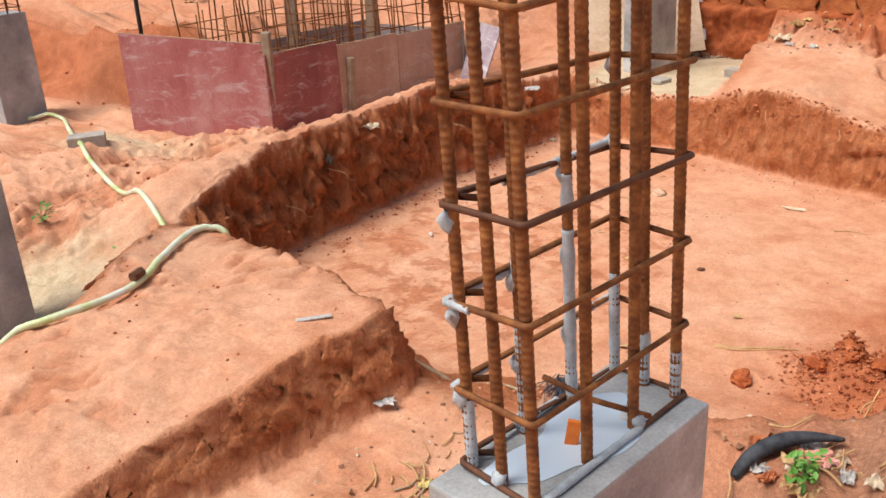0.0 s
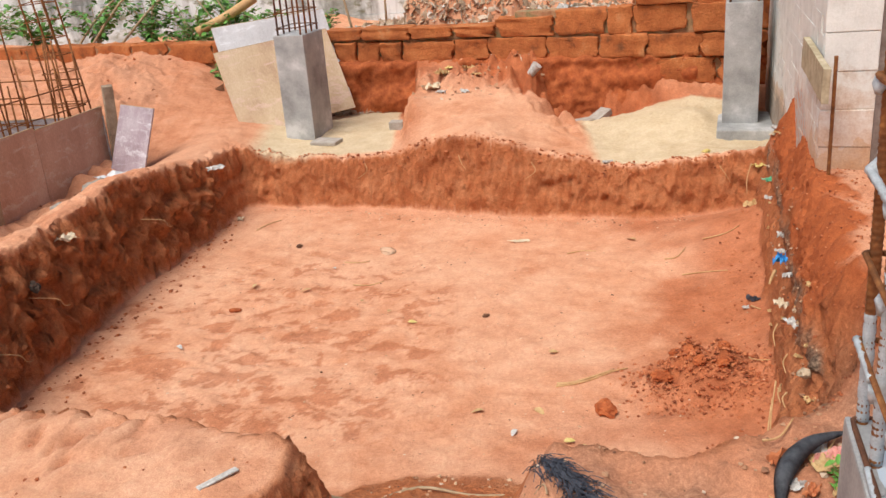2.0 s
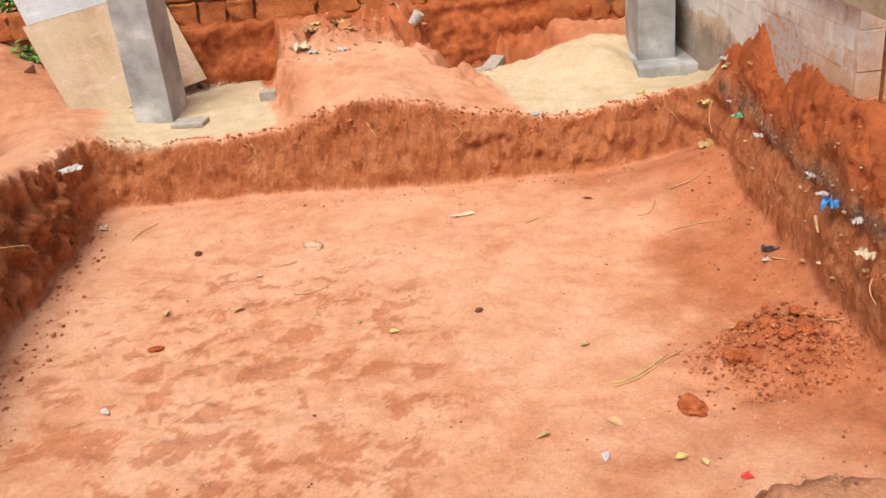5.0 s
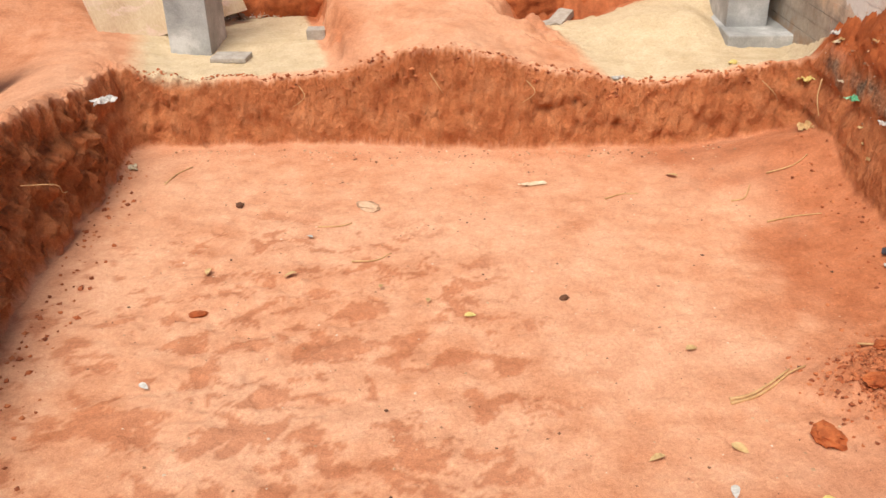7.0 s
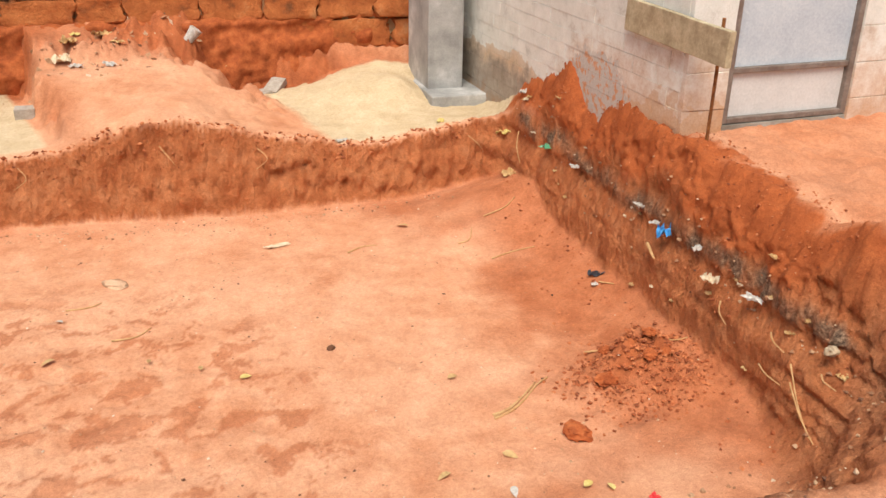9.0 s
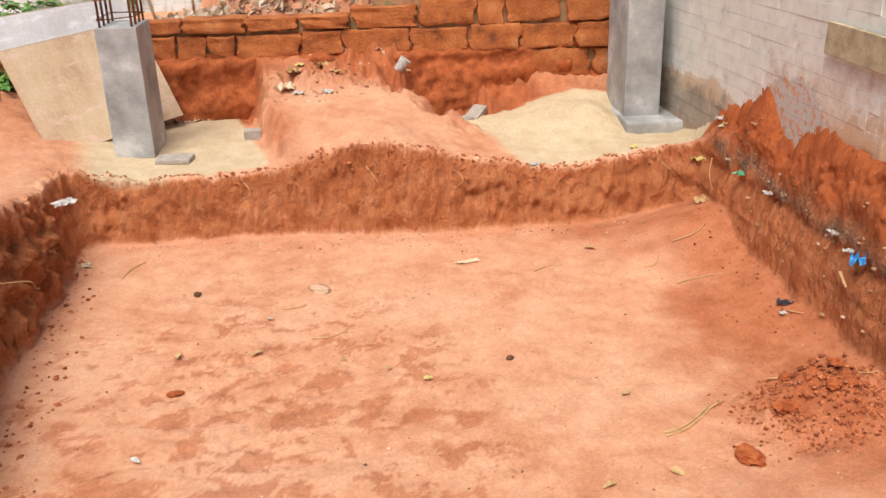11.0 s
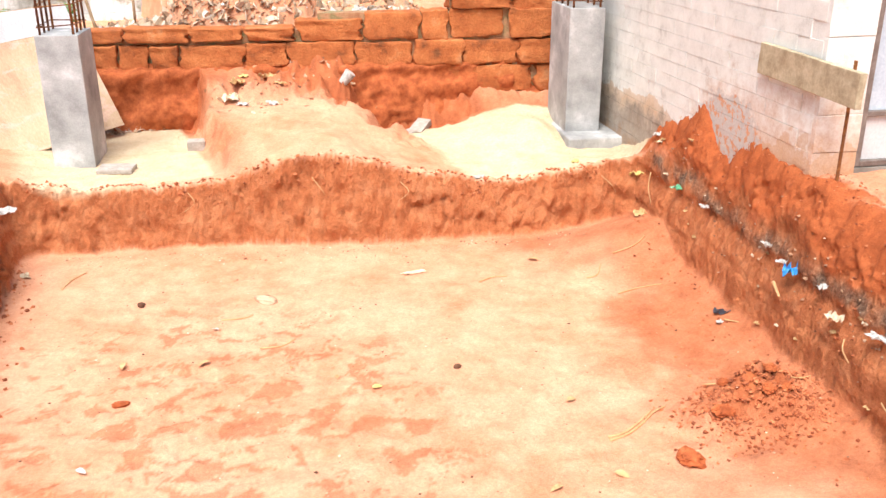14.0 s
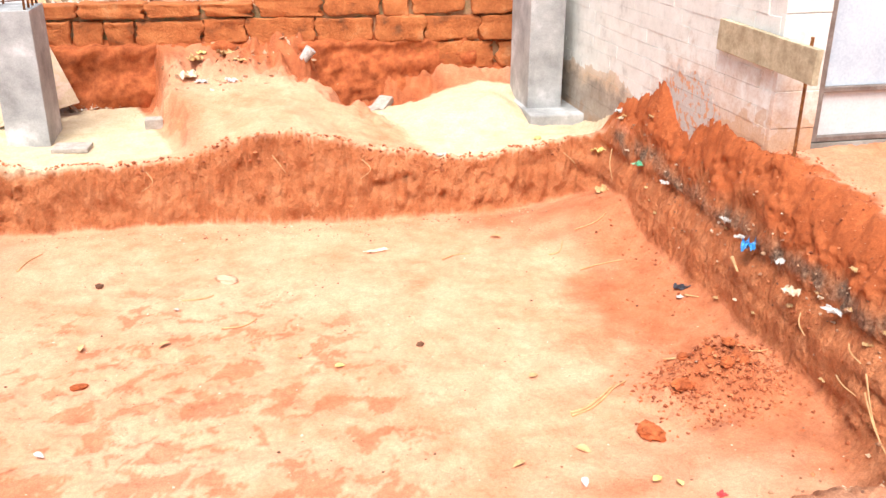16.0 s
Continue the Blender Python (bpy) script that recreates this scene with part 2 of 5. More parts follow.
    # the apron in front of the pit
    apron = step(-3.0, -2.2, x) * (1 - step(-0.1, 0.25, x)) * (1 - step(2.9, 3.2, y))
    z = z * (1 - apron) + apron * (-0.13 + 0.06 * step(1.6, 0.4, y) + 0.05 * blob(x, y, -0.75, 2.75, 0.45, 0.25) + 0.015 * fbm(x * 4, y * 4, 3, 12))
    berm = step(-1.12, -0.92, x + 0.05 * fbm(x * 6, y * 6, 3, 13)) * (1 - step(0.1, 0.3, x)) * step(1.85, 2.2, y) * (1 - step(2.9, 3.2, y))
    z = z + berm * (0.20 + 0.05 * step(-0.6, -0.2, x) + 0.025 * fbm(x * 7, y * 7, 4, 14))
    z = z - 0.18 * blob(x, y, -3.65, 2.0, 0.5, 0.6)
    z = z + 0.42 * step(4.95, 5.45, y + 0.25 * fbm(x * 1.2, y * 1.2, 3, 18)) * step(5.55, 5.95, -x) * (1 - step(6.4, 8.4, y)) * (1 + 0.35 * fbm(x * 3, y * 3, 4, 19, 0.6))
    # uneven dug earth to the west
    west = step(3.5, 4.1, -x)
    z = z + west * (0.034 * fbm(x * 6, y * 6, 5, 29, 0.62) + 0.035 * fbm(x * 1.8, y * 1.8, 4, 15, 0.55) + 0.05 * step(0.1, 0.5, fbm(x * 0.7, y * 0.9, 2, 16)))
    return z


def lower(x, y):
    """The height of the pit's floor."""
    z = FLOOR + 0.008 * fbm(x * 1.4, y * 1.4, 3, 21)
    # footprints trodden into the wet floor
    prints = step(0.05, 0.35, fbm(x * 7.0, y * 11.0, 4, 31)) * blob(x, y, -2.35, 4.4, 0.75, 1.1)
    z = z - 0.012 * prints
    # earth slipped from the right bank
    toe = 0.37 + 0.27 * (y - 4.32) - x
    z = z + 0.15 * np.exp(-np.maximum(toe, 0) / 0.16) * step(2.7, 3.4, y) + 0.13 * blob(x, y, 0.5, 5.35, 0.45, 0.35)
    z = z + 0.11 * blob(x, y, -0.20, 3.56, 0.26, 0.2) * (1 + 0.6 * fbm(x * 11, y * 11, 5, 41, 0.65)) + 0.07 * blob(x, y, -0.16, 3.60, 0.12, 0.1)
    # the low rise at the near side
    z = z + 0.05 * step(3.45, 2.85, y) * step(-2.2, -1.4, x)
    return z


def spread(lo, hi, fine_lo, fine_hi, cell):
    fine = np.arange(fine_lo, fine_hi, cell)
    out, s, left, right = cell, cell, [], []
    p = fine_lo
    while p > lo:
        s *= 1.18
        p -= s
        left.append(p)
    s, p = cell, fine[-1]
    while p < hi:
        s *= 1.18
        p += s
        right.append(p)
    return np.concatenate([np.array(left[::-1]), fine, np.array(right)])


def ground():
    gx, gy = np.meshgrid(spread(-160, 160, -4.9, 1.1, 0.014), spread(-120, 200, 0.9, 8.9, 0.0145))
    shape = gx.shape
    x, y = gx.ravel().copy(), gy.ravel().copy()
    # crowd the grid towards the cut faces
    for corners, near, core, reach in ((PIT, 0.26, 0.085, 0.5), (MOUND, 0.15, 0.075, 0.28)):
        d, nx, ny = outline(x, y, corners)
        a = np.abs(d)
        f = np.where(a < near, a * core / near, np.where(a < reach, core + (a - near) * (reach - core) / (reach - near), a)) * np.sign(d)
        x, y = x + nx * (f - d), y + ny * (f - d)
    wob = 0.022 * fbm(x * 2.2, y * 2.2, 3, 51) + 0.014 * fbm(x * 9, y * 9, 3, 61) + 0.007 * fbm(x * 30, y * 30, 2, 63)
    dp, px, py = outline(x, y, PIT)
    dm, mx, my = outline(x, y, MOUND)
    up, low = upper(x, y), lower(x, y)
    dm2 = dm + 0.8 * wob
    top = 0.15 - 0.035 * step(0.0, 1.2, 2.4 - y) + 0.02 * fbm(x * 3, y * 3, 4, 71) + 0.1 * step(-2.9, -3.4, x) - 0.09 * step(1.9, 0.5, y)
    onto = 1 - np.clip((dm2 + 0.05) / 0.11, 0, 1)
    up = np.maximum(up, up * (1 - onto) + top * onto)
    dp2 = dp + wob
    front = step(3.2, 2.8, y) * step(-1.9, -1.5, x)
    width = 0.042 + 0.37 * front * (1 - 0.6 * step(-1.2, -0.95, x))
    rise = np.clip((dp2 / width + 1) / 2, 0, 1)
    rise = np.where(front > 0.02, step(-1.0, 1.0, dp2 / width), rise)
    z = low * (1 - rise) + up * rise
    # clods, rills and small relief
    face = np.clip(1 - np.abs(dp2 / (width * 1.15)), 0, 1) + np.clip(1 - np.abs(dm2 / 0.08), 0, 1) * step(0.0, 0.1, up - low)
    face = np.clip(face * 1.6, 0, 1)
    side = x * 0.96 - y * 0.28
    bank = x - 0.27 * (y - 3.88)
    loose_e = step(0.20, 0.26, bank) * step(0.52, 0.43, bank + 0.08 * fbm(x * 4, y * 4, 4, 133, 0.6)) * step(2.3, 2.7, y) * (1 - step(5.9, 6.1, y))
    left = step(-2.85, -3.05, x) * step(6.5, 6.2, y)
    grooves = 0.014 * fbm(side * 14, z * 3.0, 3, 81, 0.55) * (1 - left) + 0.020 * fbm(side * 7 + 3, z * 10, 4, 91, 0.6) + 0.020 * (np.abs(fbm(side * 15 + 4 * z, z * 17 - side * 3, 3, 95, 0.55)) - 0.3)
    lumps = 0.055 * fbm(y * 13, z * 15, 5, 101, 0.68) * left + 0.055 * fbm(x * 13 + y * 12, z * 16, 5, 105, 0.68) * np.clip(1 - np.abs(dm2 / 0.09), 0, 1)
    clumps = 0.015 * fbm(y * 11, z * 11, 4, 131, 0.6) + 0.009 * fbm(y * 38, z * 38, 3, 137, 0.6)
    push = face * (grooves + lumps) + loose_e * clumps
    x, y = x + px * push, y + py * push
    crust = rise * (step(-1.9, -2.4, x) * step(5.8, 5.2, y) + 0.6 * step(2.7, 2.2, y) * step(-2.0, -1.6, x))
    z = z + crust * (0.011 * fbm(x * 9, y * 9, 5, 115, 0.62) - 0.022 * step(0.30, 0.42, fbm(x * 3.2, y * 3.2, 5, 117, 0.62)))
    z = z + 0.004 * fbm(x * 14, y * 14, 4, 111) + 0.0025 * fbm(x * 60, y * 60, 2, 121)
    loose = np.clip(blob(x, y, -0.2, 3.55, 0.3, 0.25) + loose_e, 0, 1)
    z = z + 0.02 * fbm(x * 16, y * 16, 3, 135, 0.6) * step(0.15, 0.0, np.abs(dp2 - 0.07) * 2) * rise * step(5.2, 5.6, y)
    z = z + (loose - loose_e) * 0.03 * fbm(x * 10, y * 10, 5, 131, 0.62) + loose_e * 0.008 * fbm(x * 30, y * 30, 3, 137, 0.6)
    quads = np.arange(shape[0] * shape[1]).reshape(shape)
    faces = np.stack([quads[:-1, :-1], quads[:-1, 1:], quads[1:, 1:], quads[1:, :-1]], -1).reshape(-1, 4)
    me = bpy.data.meshes.new("ground")
    me.vertices.add(len(x))
    me.vertices.foreach_set("co", np.stack([x, y, z], -1).ravel())
    me.loops.add(faces.size)
    me.loops.foreach_set("vertex_index", faces.ravel().astype(np.int32))
    me.polygons.add(len(faces))
    me.polygons.foreach_set("loop_start", np.arange(0, faces.size, 4, dtype=np.int32))
    me.polygons.foreach_set("use_smooth", np.ones(len(faces), bool))
    me.update(calc_edges=True)
    # which soil lies where
    inside = 1 - rise
    along = x - 0.27 * (y - 3.88)
    wx, wy = x + 0.06 * fbm(x * 6, y * 6, 3, 33), y + 0.05 * fbm(x * 6, y * 6, 3, 35)
    tread = fbm(wx * 8.5 + 3.5 * wy, wy * 10.0 - 1.5 * wx, 5, 31, 0.62) + 0.5 * blob(x, y, -2.25, 4.15, 0.75, 0.7) - 0.34
    patches = step(0.12, 0.24, tread) * step(0.12, 0.4, blob(x, y, -2.35, 4.3, 1.0, 1.15))
    damp_dark = inside * (0.52 * patches + step(0.95, 0.2, 0.3 + 0.27 * (y - 4.32) - x + 0.3 * fbm(x * 2, y * 2, 4, 141, 0.6)) * 0.72 * step(2.4, 2.9, y))
    damp_dark = np.maximum(damp_dark, loose)
    damp_dark = np.maximum(damp_dark, step(0.08, 0.16, along) * step(0.5, 0.4, along) * step(2.3, 2.8, y) * step(5.8, 5.5, y) * 0.6)
    damp_dark = np.maximum(damp_dark, step(0.45, 0.6, along) * step(3.2, 2.4, along) * step(0.5, 1.5, y) * step(6.0, 5.2, y) * 0.45)
    # floor slightly darker along the foot of all the banks
    damp_dark = np.maximum(damp_dark, inside * step(-0.3, -0.05, dp2) * 0.2)
    # darker in the sunken patches of the crust
    damp_dark = np.maximum(damp_dark, crust * 0.4 * step(0.28, 0.44, fbm(x * 3.2, y * 3.2, 5, 117, 0.62)))
    damp_dark = np.maximum(damp_dark, step(4.5, 7.0, y) * step(2.6, 3.6, -x) * 0.3)
    damp_dark = np.maximum(damp_dark, step(4.85, 5.1, y) * (1 - step(5.6, 6.1, y)) * step(5.5, 5.8, -x) * 0.8)
    damp_dark = np.maximum(damp_dark, step(-1.15, -0.95, x) * (1 - step(0.0, 0.2, x)) * step(1.8, 2.1, y) * (1 - step(2.6, 2.95, y)) * 0.45)
    damp_dark = np.maximum(damp_dark, np.clip(blob(x, y, 0.0, 7.35, 0.85, 0.22, -17) + blob(x, y, -1.9, 7.9, 0.5, 0.2) + 0.9 * blob(x, y, -0.75, 7.62, 0.8, 0.2, -17) + 0.8 * blob(x, y, -0.35, 7.2, 0.28, 0.3) + 0.6 * blob(x, y, -1.62, 7.0, 0.1, 0.5), 0, 1) * 0.9)
    sand = step(-3.0, -2.7, x) * (1 - step(-1.80, -1.72, x)) * step(6.6, 6.75, y) * (1 - step(8.4, 8.6, y + 0.3 * x + 0.6)) * (1 - inside) + step(-0.4, -0.2, x) * (1 - step(1.1, 1.3, x)) * step(5.9, 6.05, y + 0.28 * x) * (1 - step(7.17, 7.27, y + 0.3 * x))
    sand = np.clip(sand, 0, 1) * (1 - face) + 1.0 * blob(x, y, -3.75, 2.2, 0.5, 0.6) + 0.75 * blob(x, y, -5.2, 4.1, 0.8, 0.35)
    seam = z + 0.03 * fbm(x * 7, y * 7, 3, 161) - 0.03 * step(4.6, 5.2, y)
    ash = step(0.14, 0.18, along) * (1 - step(0.28, 0.31, along)) * step(2.3, 2.7, y) * (1 - step(5.45, 5.6, y)) * step(0.03, 0.06, seam) * (1 - step(0.10, 0.14, seam)) * (0.72 + 0.45 * fbm(x * 14, y * 14, 3, 163))
    ash = np.maximum(ash, step(-1.1, -0.9, x) * (1 - step(0.0, 0.2, x)) * step(1.8, 2.1, y) * (1 - step(2.6, 2.9, y)) * (0.28 + 0.2 * fbm(x * 5, y * 5, 3, 171)))
    tone = np.maximum(face * np.where(front > 0.02, 1, 0), step(0.01, 0.07, rise) * (1 - step(0.95, 1.0, rise)) * (1 - front))
    tone = np.maximum(tone, np.clip(1 - np.abs(dm2 / 0.08), 0, 1) ** 0.5 * step(0.0, 0.1, up - low))
    for name, values in (("damp_dark", damp_dark), ("cut", tone), ("sand", sand), ("ash", ash)):
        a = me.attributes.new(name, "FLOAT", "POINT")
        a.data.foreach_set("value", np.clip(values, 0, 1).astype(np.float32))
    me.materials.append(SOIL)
    return tagged(new("ground", me), "red laterite soil with a shallow dug foundation pit", "ground", kind="structure"), (x, y, z)


GROUND, POINTS = ground()


CELL = 0.08
CELL_OF = np.floor(POINTS[0] / CELL).astype(np.int64) * 100003 + np.floor(POINTS[1] / CELL).astype(np.int64)
ORDER = np.argsort(CELL_OF, kind="stable")
SORTED = CELL_OF[ORDER]


def height_at(px, py):
    """The ground's height nearest to a place."""
    near = []
    for i in (-1, 0, 1):
        for k in (-1, 0, 1):
            key = (math.floor(px / CELL) + i) * 100003 + math.floor(py / CELL) + k
            near.append(ORDER[np.searchsorted(SORTED, key):np.searchsorted(SORTED, key, "right")])
    near = np.concatenate(near)
    if not len(near):
        near = ORDER
    d = (POINTS[0][near] - px) ** 2 + (POINTS[1][near] - py) ** 2
    return float(POINTS[2][near[int(np.argmin(d))]])


# ---- mesh helpers ----
def part(name, bm, mat, parent=None, label="", smooth=False):
    me = bpy.data.meshes.new(name)
    bm.to_mesh(me)
    bm.free()
    if smooth:
        me.polygons.foreach_set("use_smooth", [True] * len(me.polygons))
    me.materials.append(mat)
    ob = new(name, me)
    if parent is not None:
        ob.parent = parent
    if label:
        ob["label"] = label
    return ob


def empty(name, m, label, category, group="", kind=""):
    ob = new(name)
    ob.matrix_world = m
    ob.empty_display_size = 0.1
    return tagged(ob, label, category, group, kind)


def box(bm, lo, hi, m=Matrix(), bevel=0.0, rough=0.0, cuts=0):
    """Adds a box to bm, with rounded edges and an uneven surface if asked."""
    b = bmesh.new()
    bmesh.ops.create_cube(b, size=1.0)
    size = [q - p for p, q in zip(lo, hi)]
    mid = [(p + q) / 2 for p, q in zip(lo, hi)]
    bmesh.ops.transform(b, matrix=Matrix.Translation(mid) @ Matrix.Diagonal((*size, 1)), verts=b.verts)
    if bevel:
        bmesh.ops.bevel(b, geom=b.edges[:], offset=bevel, segments=2, affect="EDGES", profile=0.6)
    if cuts:
        bmesh.ops.subdivide_edges(b, edges=b.edges[:], cuts=cuts, use_grid_fill=True)
    if rough:
        for v in b.verts:
            v.co += rough * noise.noise_vector(v.co * 9.0)
    bmesh.ops.transform(b, matrix=m, verts=b.verts)
    me = bpy.data.meshes.new("box")
    b.to_mesh(me)
    b.free()
    bm.from_mesh(me)
    bpy.data.meshes.remove(me)


def tube(bm, points, radius, sides=8, close=False):
    """A round rod along the points; radius is one number or one for each point."""
    rings = []
    pts = [Vector(p) for p in points]
    up = Vector((0.13, 0.31, 0.94))
    for i, p in enumerate(pts):
        r = radius[i] if isinstance(radius, (list, tuple)) else radius
        if close:
            d = pts[(i + 1) % len(pts)] - pts[i - 1]
        else:
            d = pts[min(i + 1, len(pts) - 1)] - pts[max(i - 1, 0)]
        d.normalize()
        ref = up if abs(d.dot(up)) < 0.95 else Vector((1, 0, 0))
        a = d.cross(ref).normalized()
        b = d.cross(a)
        rings.append([bm.verts.new(p + r * (math.cos(k * math.tau / sides) * a + math.sin(k * math.tau / sides) * b)) for k in range(sides)])
    for i in range(len(rings) - (0 if close else 1)):
        q, w = rings[i], rings[(i + 1) % len(rings)]
        for k in range(sides):
            bm.faces.new((q[k], q[(k + 1) % sides], w[(k + 1) % sides], w[k]))
    if not close:
        bm.faces.new(rings[0][::-1])
        bm.faces.new(rings[-1])


def rebar(bm, foot, head, radius=0.008, sides=8, ribs=0.0):
    """A deformed bar; ribs is their spacing, or 0 for a smooth far bar."""
    foot, head = Vector(foot), Vector(head)
    if not ribs:
        tube(bm, [foot, foot.lerp(head, 0.33), foot.lerp(head, 0.66), head], radius, 6)
        return
    n = int((head - foot).length / ribs)
    pts, rad = [], []
    for i in range(n):
        for f, k in ((0.0, 0.95), (0.30, 0.95), (0.45, 1.03), (0.70, 1.03), (0.85, 0.95)):
            pts.append(foot.lerp(head, (i + f) / n))
            rad.append(radius * k)
    tube(bm, pts, rad, sides)


# ---- columns with their steel ----
AXIS = -16.0


def column(m, width, depth, low, high, bars, label, steel_top, ties, tie_gap, tie_first, bar_radius=0.008, ribs=0.0, cover=0.03, lean=(0.0, 0.0), tie_radius=0.004, seed=1):
    """A concrete stub with a cage of bars and stirrups standing out of it."""
    rng = random.Random(seed)
    thing = empty("concrete_column", m, label, "column", "column stubs")
    bm = bmesh.new()
    box(bm, (-width / 2, -depth / 2, low), (width / 2, depth / 2, high), bevel=0.006)
    part("stub", bm, CONCRETE, thing)
    hw, hd, ox, oy = cover if isinstance(cover, tuple) else (width / 2 - cover, depth / 2 - cover, 0.0, 0.0)
    for u, w in bars:
        bm = bmesh.new()
        rise = steel_top - high
        tip = Vector((rng.uniform(-1, 1) * 0.012 + lean[0] * rise, rng.uniform(-1, 1) * 0.012 + lean[1] * rise, 0))
        rebar(bm, (ox + u * hw, oy + w * hd, high - 0.02), Vector((ox + u * hw, oy + w * hd, steel_top + rng.uniform(-0.06, 0.06))) + tip, bar_radius, 8 if ribs else 6, ribs)
        part("bar", bm, RUST if rng.random() < 0.7 or ribs else RUST_DARK, thing, smooth=True)
    for k in range(ties):
        bm = bmesh.new()
        z = high + tie_first + k * tie_gap
        e = bar_radius + 0.004
        a = [rng.uniform(-1, 1) * 0.012 for _ in range(4)]
        sx, sy = lean[0] * (z - high), lean[1] * (z - high)
        c = [Vector((ox - hw - e, oy - hd - e, z + a[0])), Vector((ox + hw + e, oy - hd - e, z + a[1])), Vector((ox + hw + e, oy + hd + e, z + a[2])), Vector((ox - hw - e, oy + hd + e, z + a[3]))]
        c = [q + Vector((sx, sy, 0)) for q in c]
        pts = []
        for i in range(4):
            p, q, r = c[i - 1], c[i], c[(i + 1) % 4]
            for f in (0.018, 0.006):
                pts.append(q + (p - q).normalized() * f)
            pts.append(q + (r - q).normalized() * 0.006)
            pts.append(q + (r - q).normalized() * 0.018)
        pts.append(pts[0] + Vector((0.0, 0.0, 0.008)))
        pts.append(pts[0] + (Vector((0, 0, z)) - pts[0]).normalized() * 0.05)
        tube(bm, pts, tie_radius, 6)
        part("stirrup", bm, RUST if k % 3 else RUST_DARK, thing, smooth=True)
    return thing


TEN = [(-1, -1), (0, -1), (1, -1), (1, -0.33), (1, 0.33), (1, 1), (0, 1), (-1, 1), (-1, 0.33), (-1, -0.33)]
EIGHT = [(-1, -1), (1, -1), (1, -0.33), (1, 0.33), (1, 1), (-1, 1), (-1, 0.33), (-1, -0.33)]

# the near column
near_column = column(pose(-0.4405, 1.233, 0, 0, 0, -13.7), 0.225, 0.505, -0.35, 0.735, TEN, "grey concrete column stub with a tall rusty rebar cage", 2.5, 12, 0.154, 0.002,
                     0.0104, 0.0125, (0.068, 0.203, -0.017, 0.03), (-0.020, -0.012), 0.0058, seed=3)
column(pose(-2.485, 7.41, 0, 0, 0, AXIS), 0.255, 0.37, -0.15, 0.82, EIGHT, "grey concrete column stub with rusty rebar, on pale sand", 2.3, 12, 0.12, 0.05, seed=5)
column(pose(0.836, 6.70, 0, 0, 0, AXIS), 0.245, 0.50, -0.1, 0.91, EIGHT, "grey concrete column stub on a concrete pad, rebar standing out", 2.4, 12, 0.12, 0.05, seed=7)
column(pose(-6.86, 4.42, 0, 0, 0, AXIS + 8), 0.26, 0.36, -0.3, 0.78, EIGHT, "bluish grey concrete column stub on sandy soil", 2.2, 9, 0.14, 0.05, seed=9)
column(pose(-3.62, 1.93, 0, 0, 0, AXIS), 0.26, 0.42, -0.45, 0.65, EIGHT, "dark grey concrete column stub in a sandy hollow", 2.0, 9, 0.14, 0.05, seed=11)

# cement splashed over the cage, a film of water and a scrap on the near stub
rng = random.Random(21)
CAGE = (-0.017, 0.03, 0.068, 0.203)


def on_cage(u, w, z, out=0.0):
    """A point of the near cage at height z, between its bars."""
    return Vector((CAGE[0] + u * (CAGE[2] + out) - 0.020 * (z - 0.735), CAGE[1] + w * (CAGE[3] + out) - 0.012 * (z - 0.735), z))


# a crust of cement on the lower lengths of the western bars
for u, w, low, high in ((-1, 1, 0.74, 0.95), (-1, 0.33, 0.74, 1.08), (-1, -0.33, 0.74, 1.12), (-1, -1, 0.74, 0.87), (0, 1, 0.74, 0.85), (1, 1, 0.74, 0.83), (-1, 0.33, 1.12, 1.18)):
    bm = bmesh.new()
    pts = [on_cage(u, w, low + (high - low) * f / 40) for f in range(41)]
    tube(bm, pts, [0.0098 + 0.0032 * abs(noise.noise(p * 38)) + 0.0006 * rng.random() for p in pts], 9)
    part("cement_splash", bm, CEMENT_SPLASH, near_column, "pale blue-grey dried cement", True)
for u, w, z in ((-1, -1, 0.87), (-1, -1, 1.02), (-1, -1, 1.18), (-1, -0.33, 1.03), (-1, -0.33, 0.87), (-1, 0.33, 1.18), (-1, 0.33, 1.03), (-1, 0.33, 0.87), (-1, 1, 1.2), (-1, -0.33, 0.755), (0, -1, 0.75), (1, 0.33, 0.75), (-1, 1, 1.34)):
    bm = bmesh.new()
    bmesh.ops.create_icosphere(bm, subdivisions=2, radius=0.013)
    for v in bm.verts:
        v.co += 0.007 * noise.noise_vector(v.co * 110 + Vector((z * 9, w, u)))
        v.co.z *= rng.uniform(0.9, 1.7)
    bmesh.ops.transform(bm, matrix=Matrix.Translation(on_cage(u, w, z, 0.008)), verts=bm.verts)
    part("cement_splash", bm, CEMENT_SPLASH, near_column, "pale blue-grey dried cement", True)
for (u0, w0), (u1, w1), z in (((-1, -1), (-1, -0.33), 1.046), ((-1, -1), (-0.4, -1), 1.046), ((-1, -1), (-1, -0.5), 0.892), ((-1, -0.33), (-1, 0.33), 1.20), ((-1, 0.33), (-1, 1), 0.892),
                              ((-1, -0.33), (-1, 0.2), 0.742), ((1, -0.9), (1, 0.3), 0.742), ((-1, 0.33), (-1, 1), 1.20)):
    bm = bmesh.new()
    pts = [on_cage(u0, w0, z, 0.016).lerp(on_cage(u1, w1, z, 0.016), f / 14) for f in range(15)]
    tube(bm, pts, [0.006 + 0.0045 * abs(noise.noise(p * 60)) for p in pts], 7)
    part("cement_splash", bm, CEMENT_SPLASH, near_column, "pale blue-grey dried cement", True)
SKY_WATER, wtree, wb = material("sky_tinted_water_film", 0.08)
# the film's base colour carries the pale blue of the reflected sky
wb.inputs["Base Color"].default_value = (0.56, 0.66, 0.75, 1)
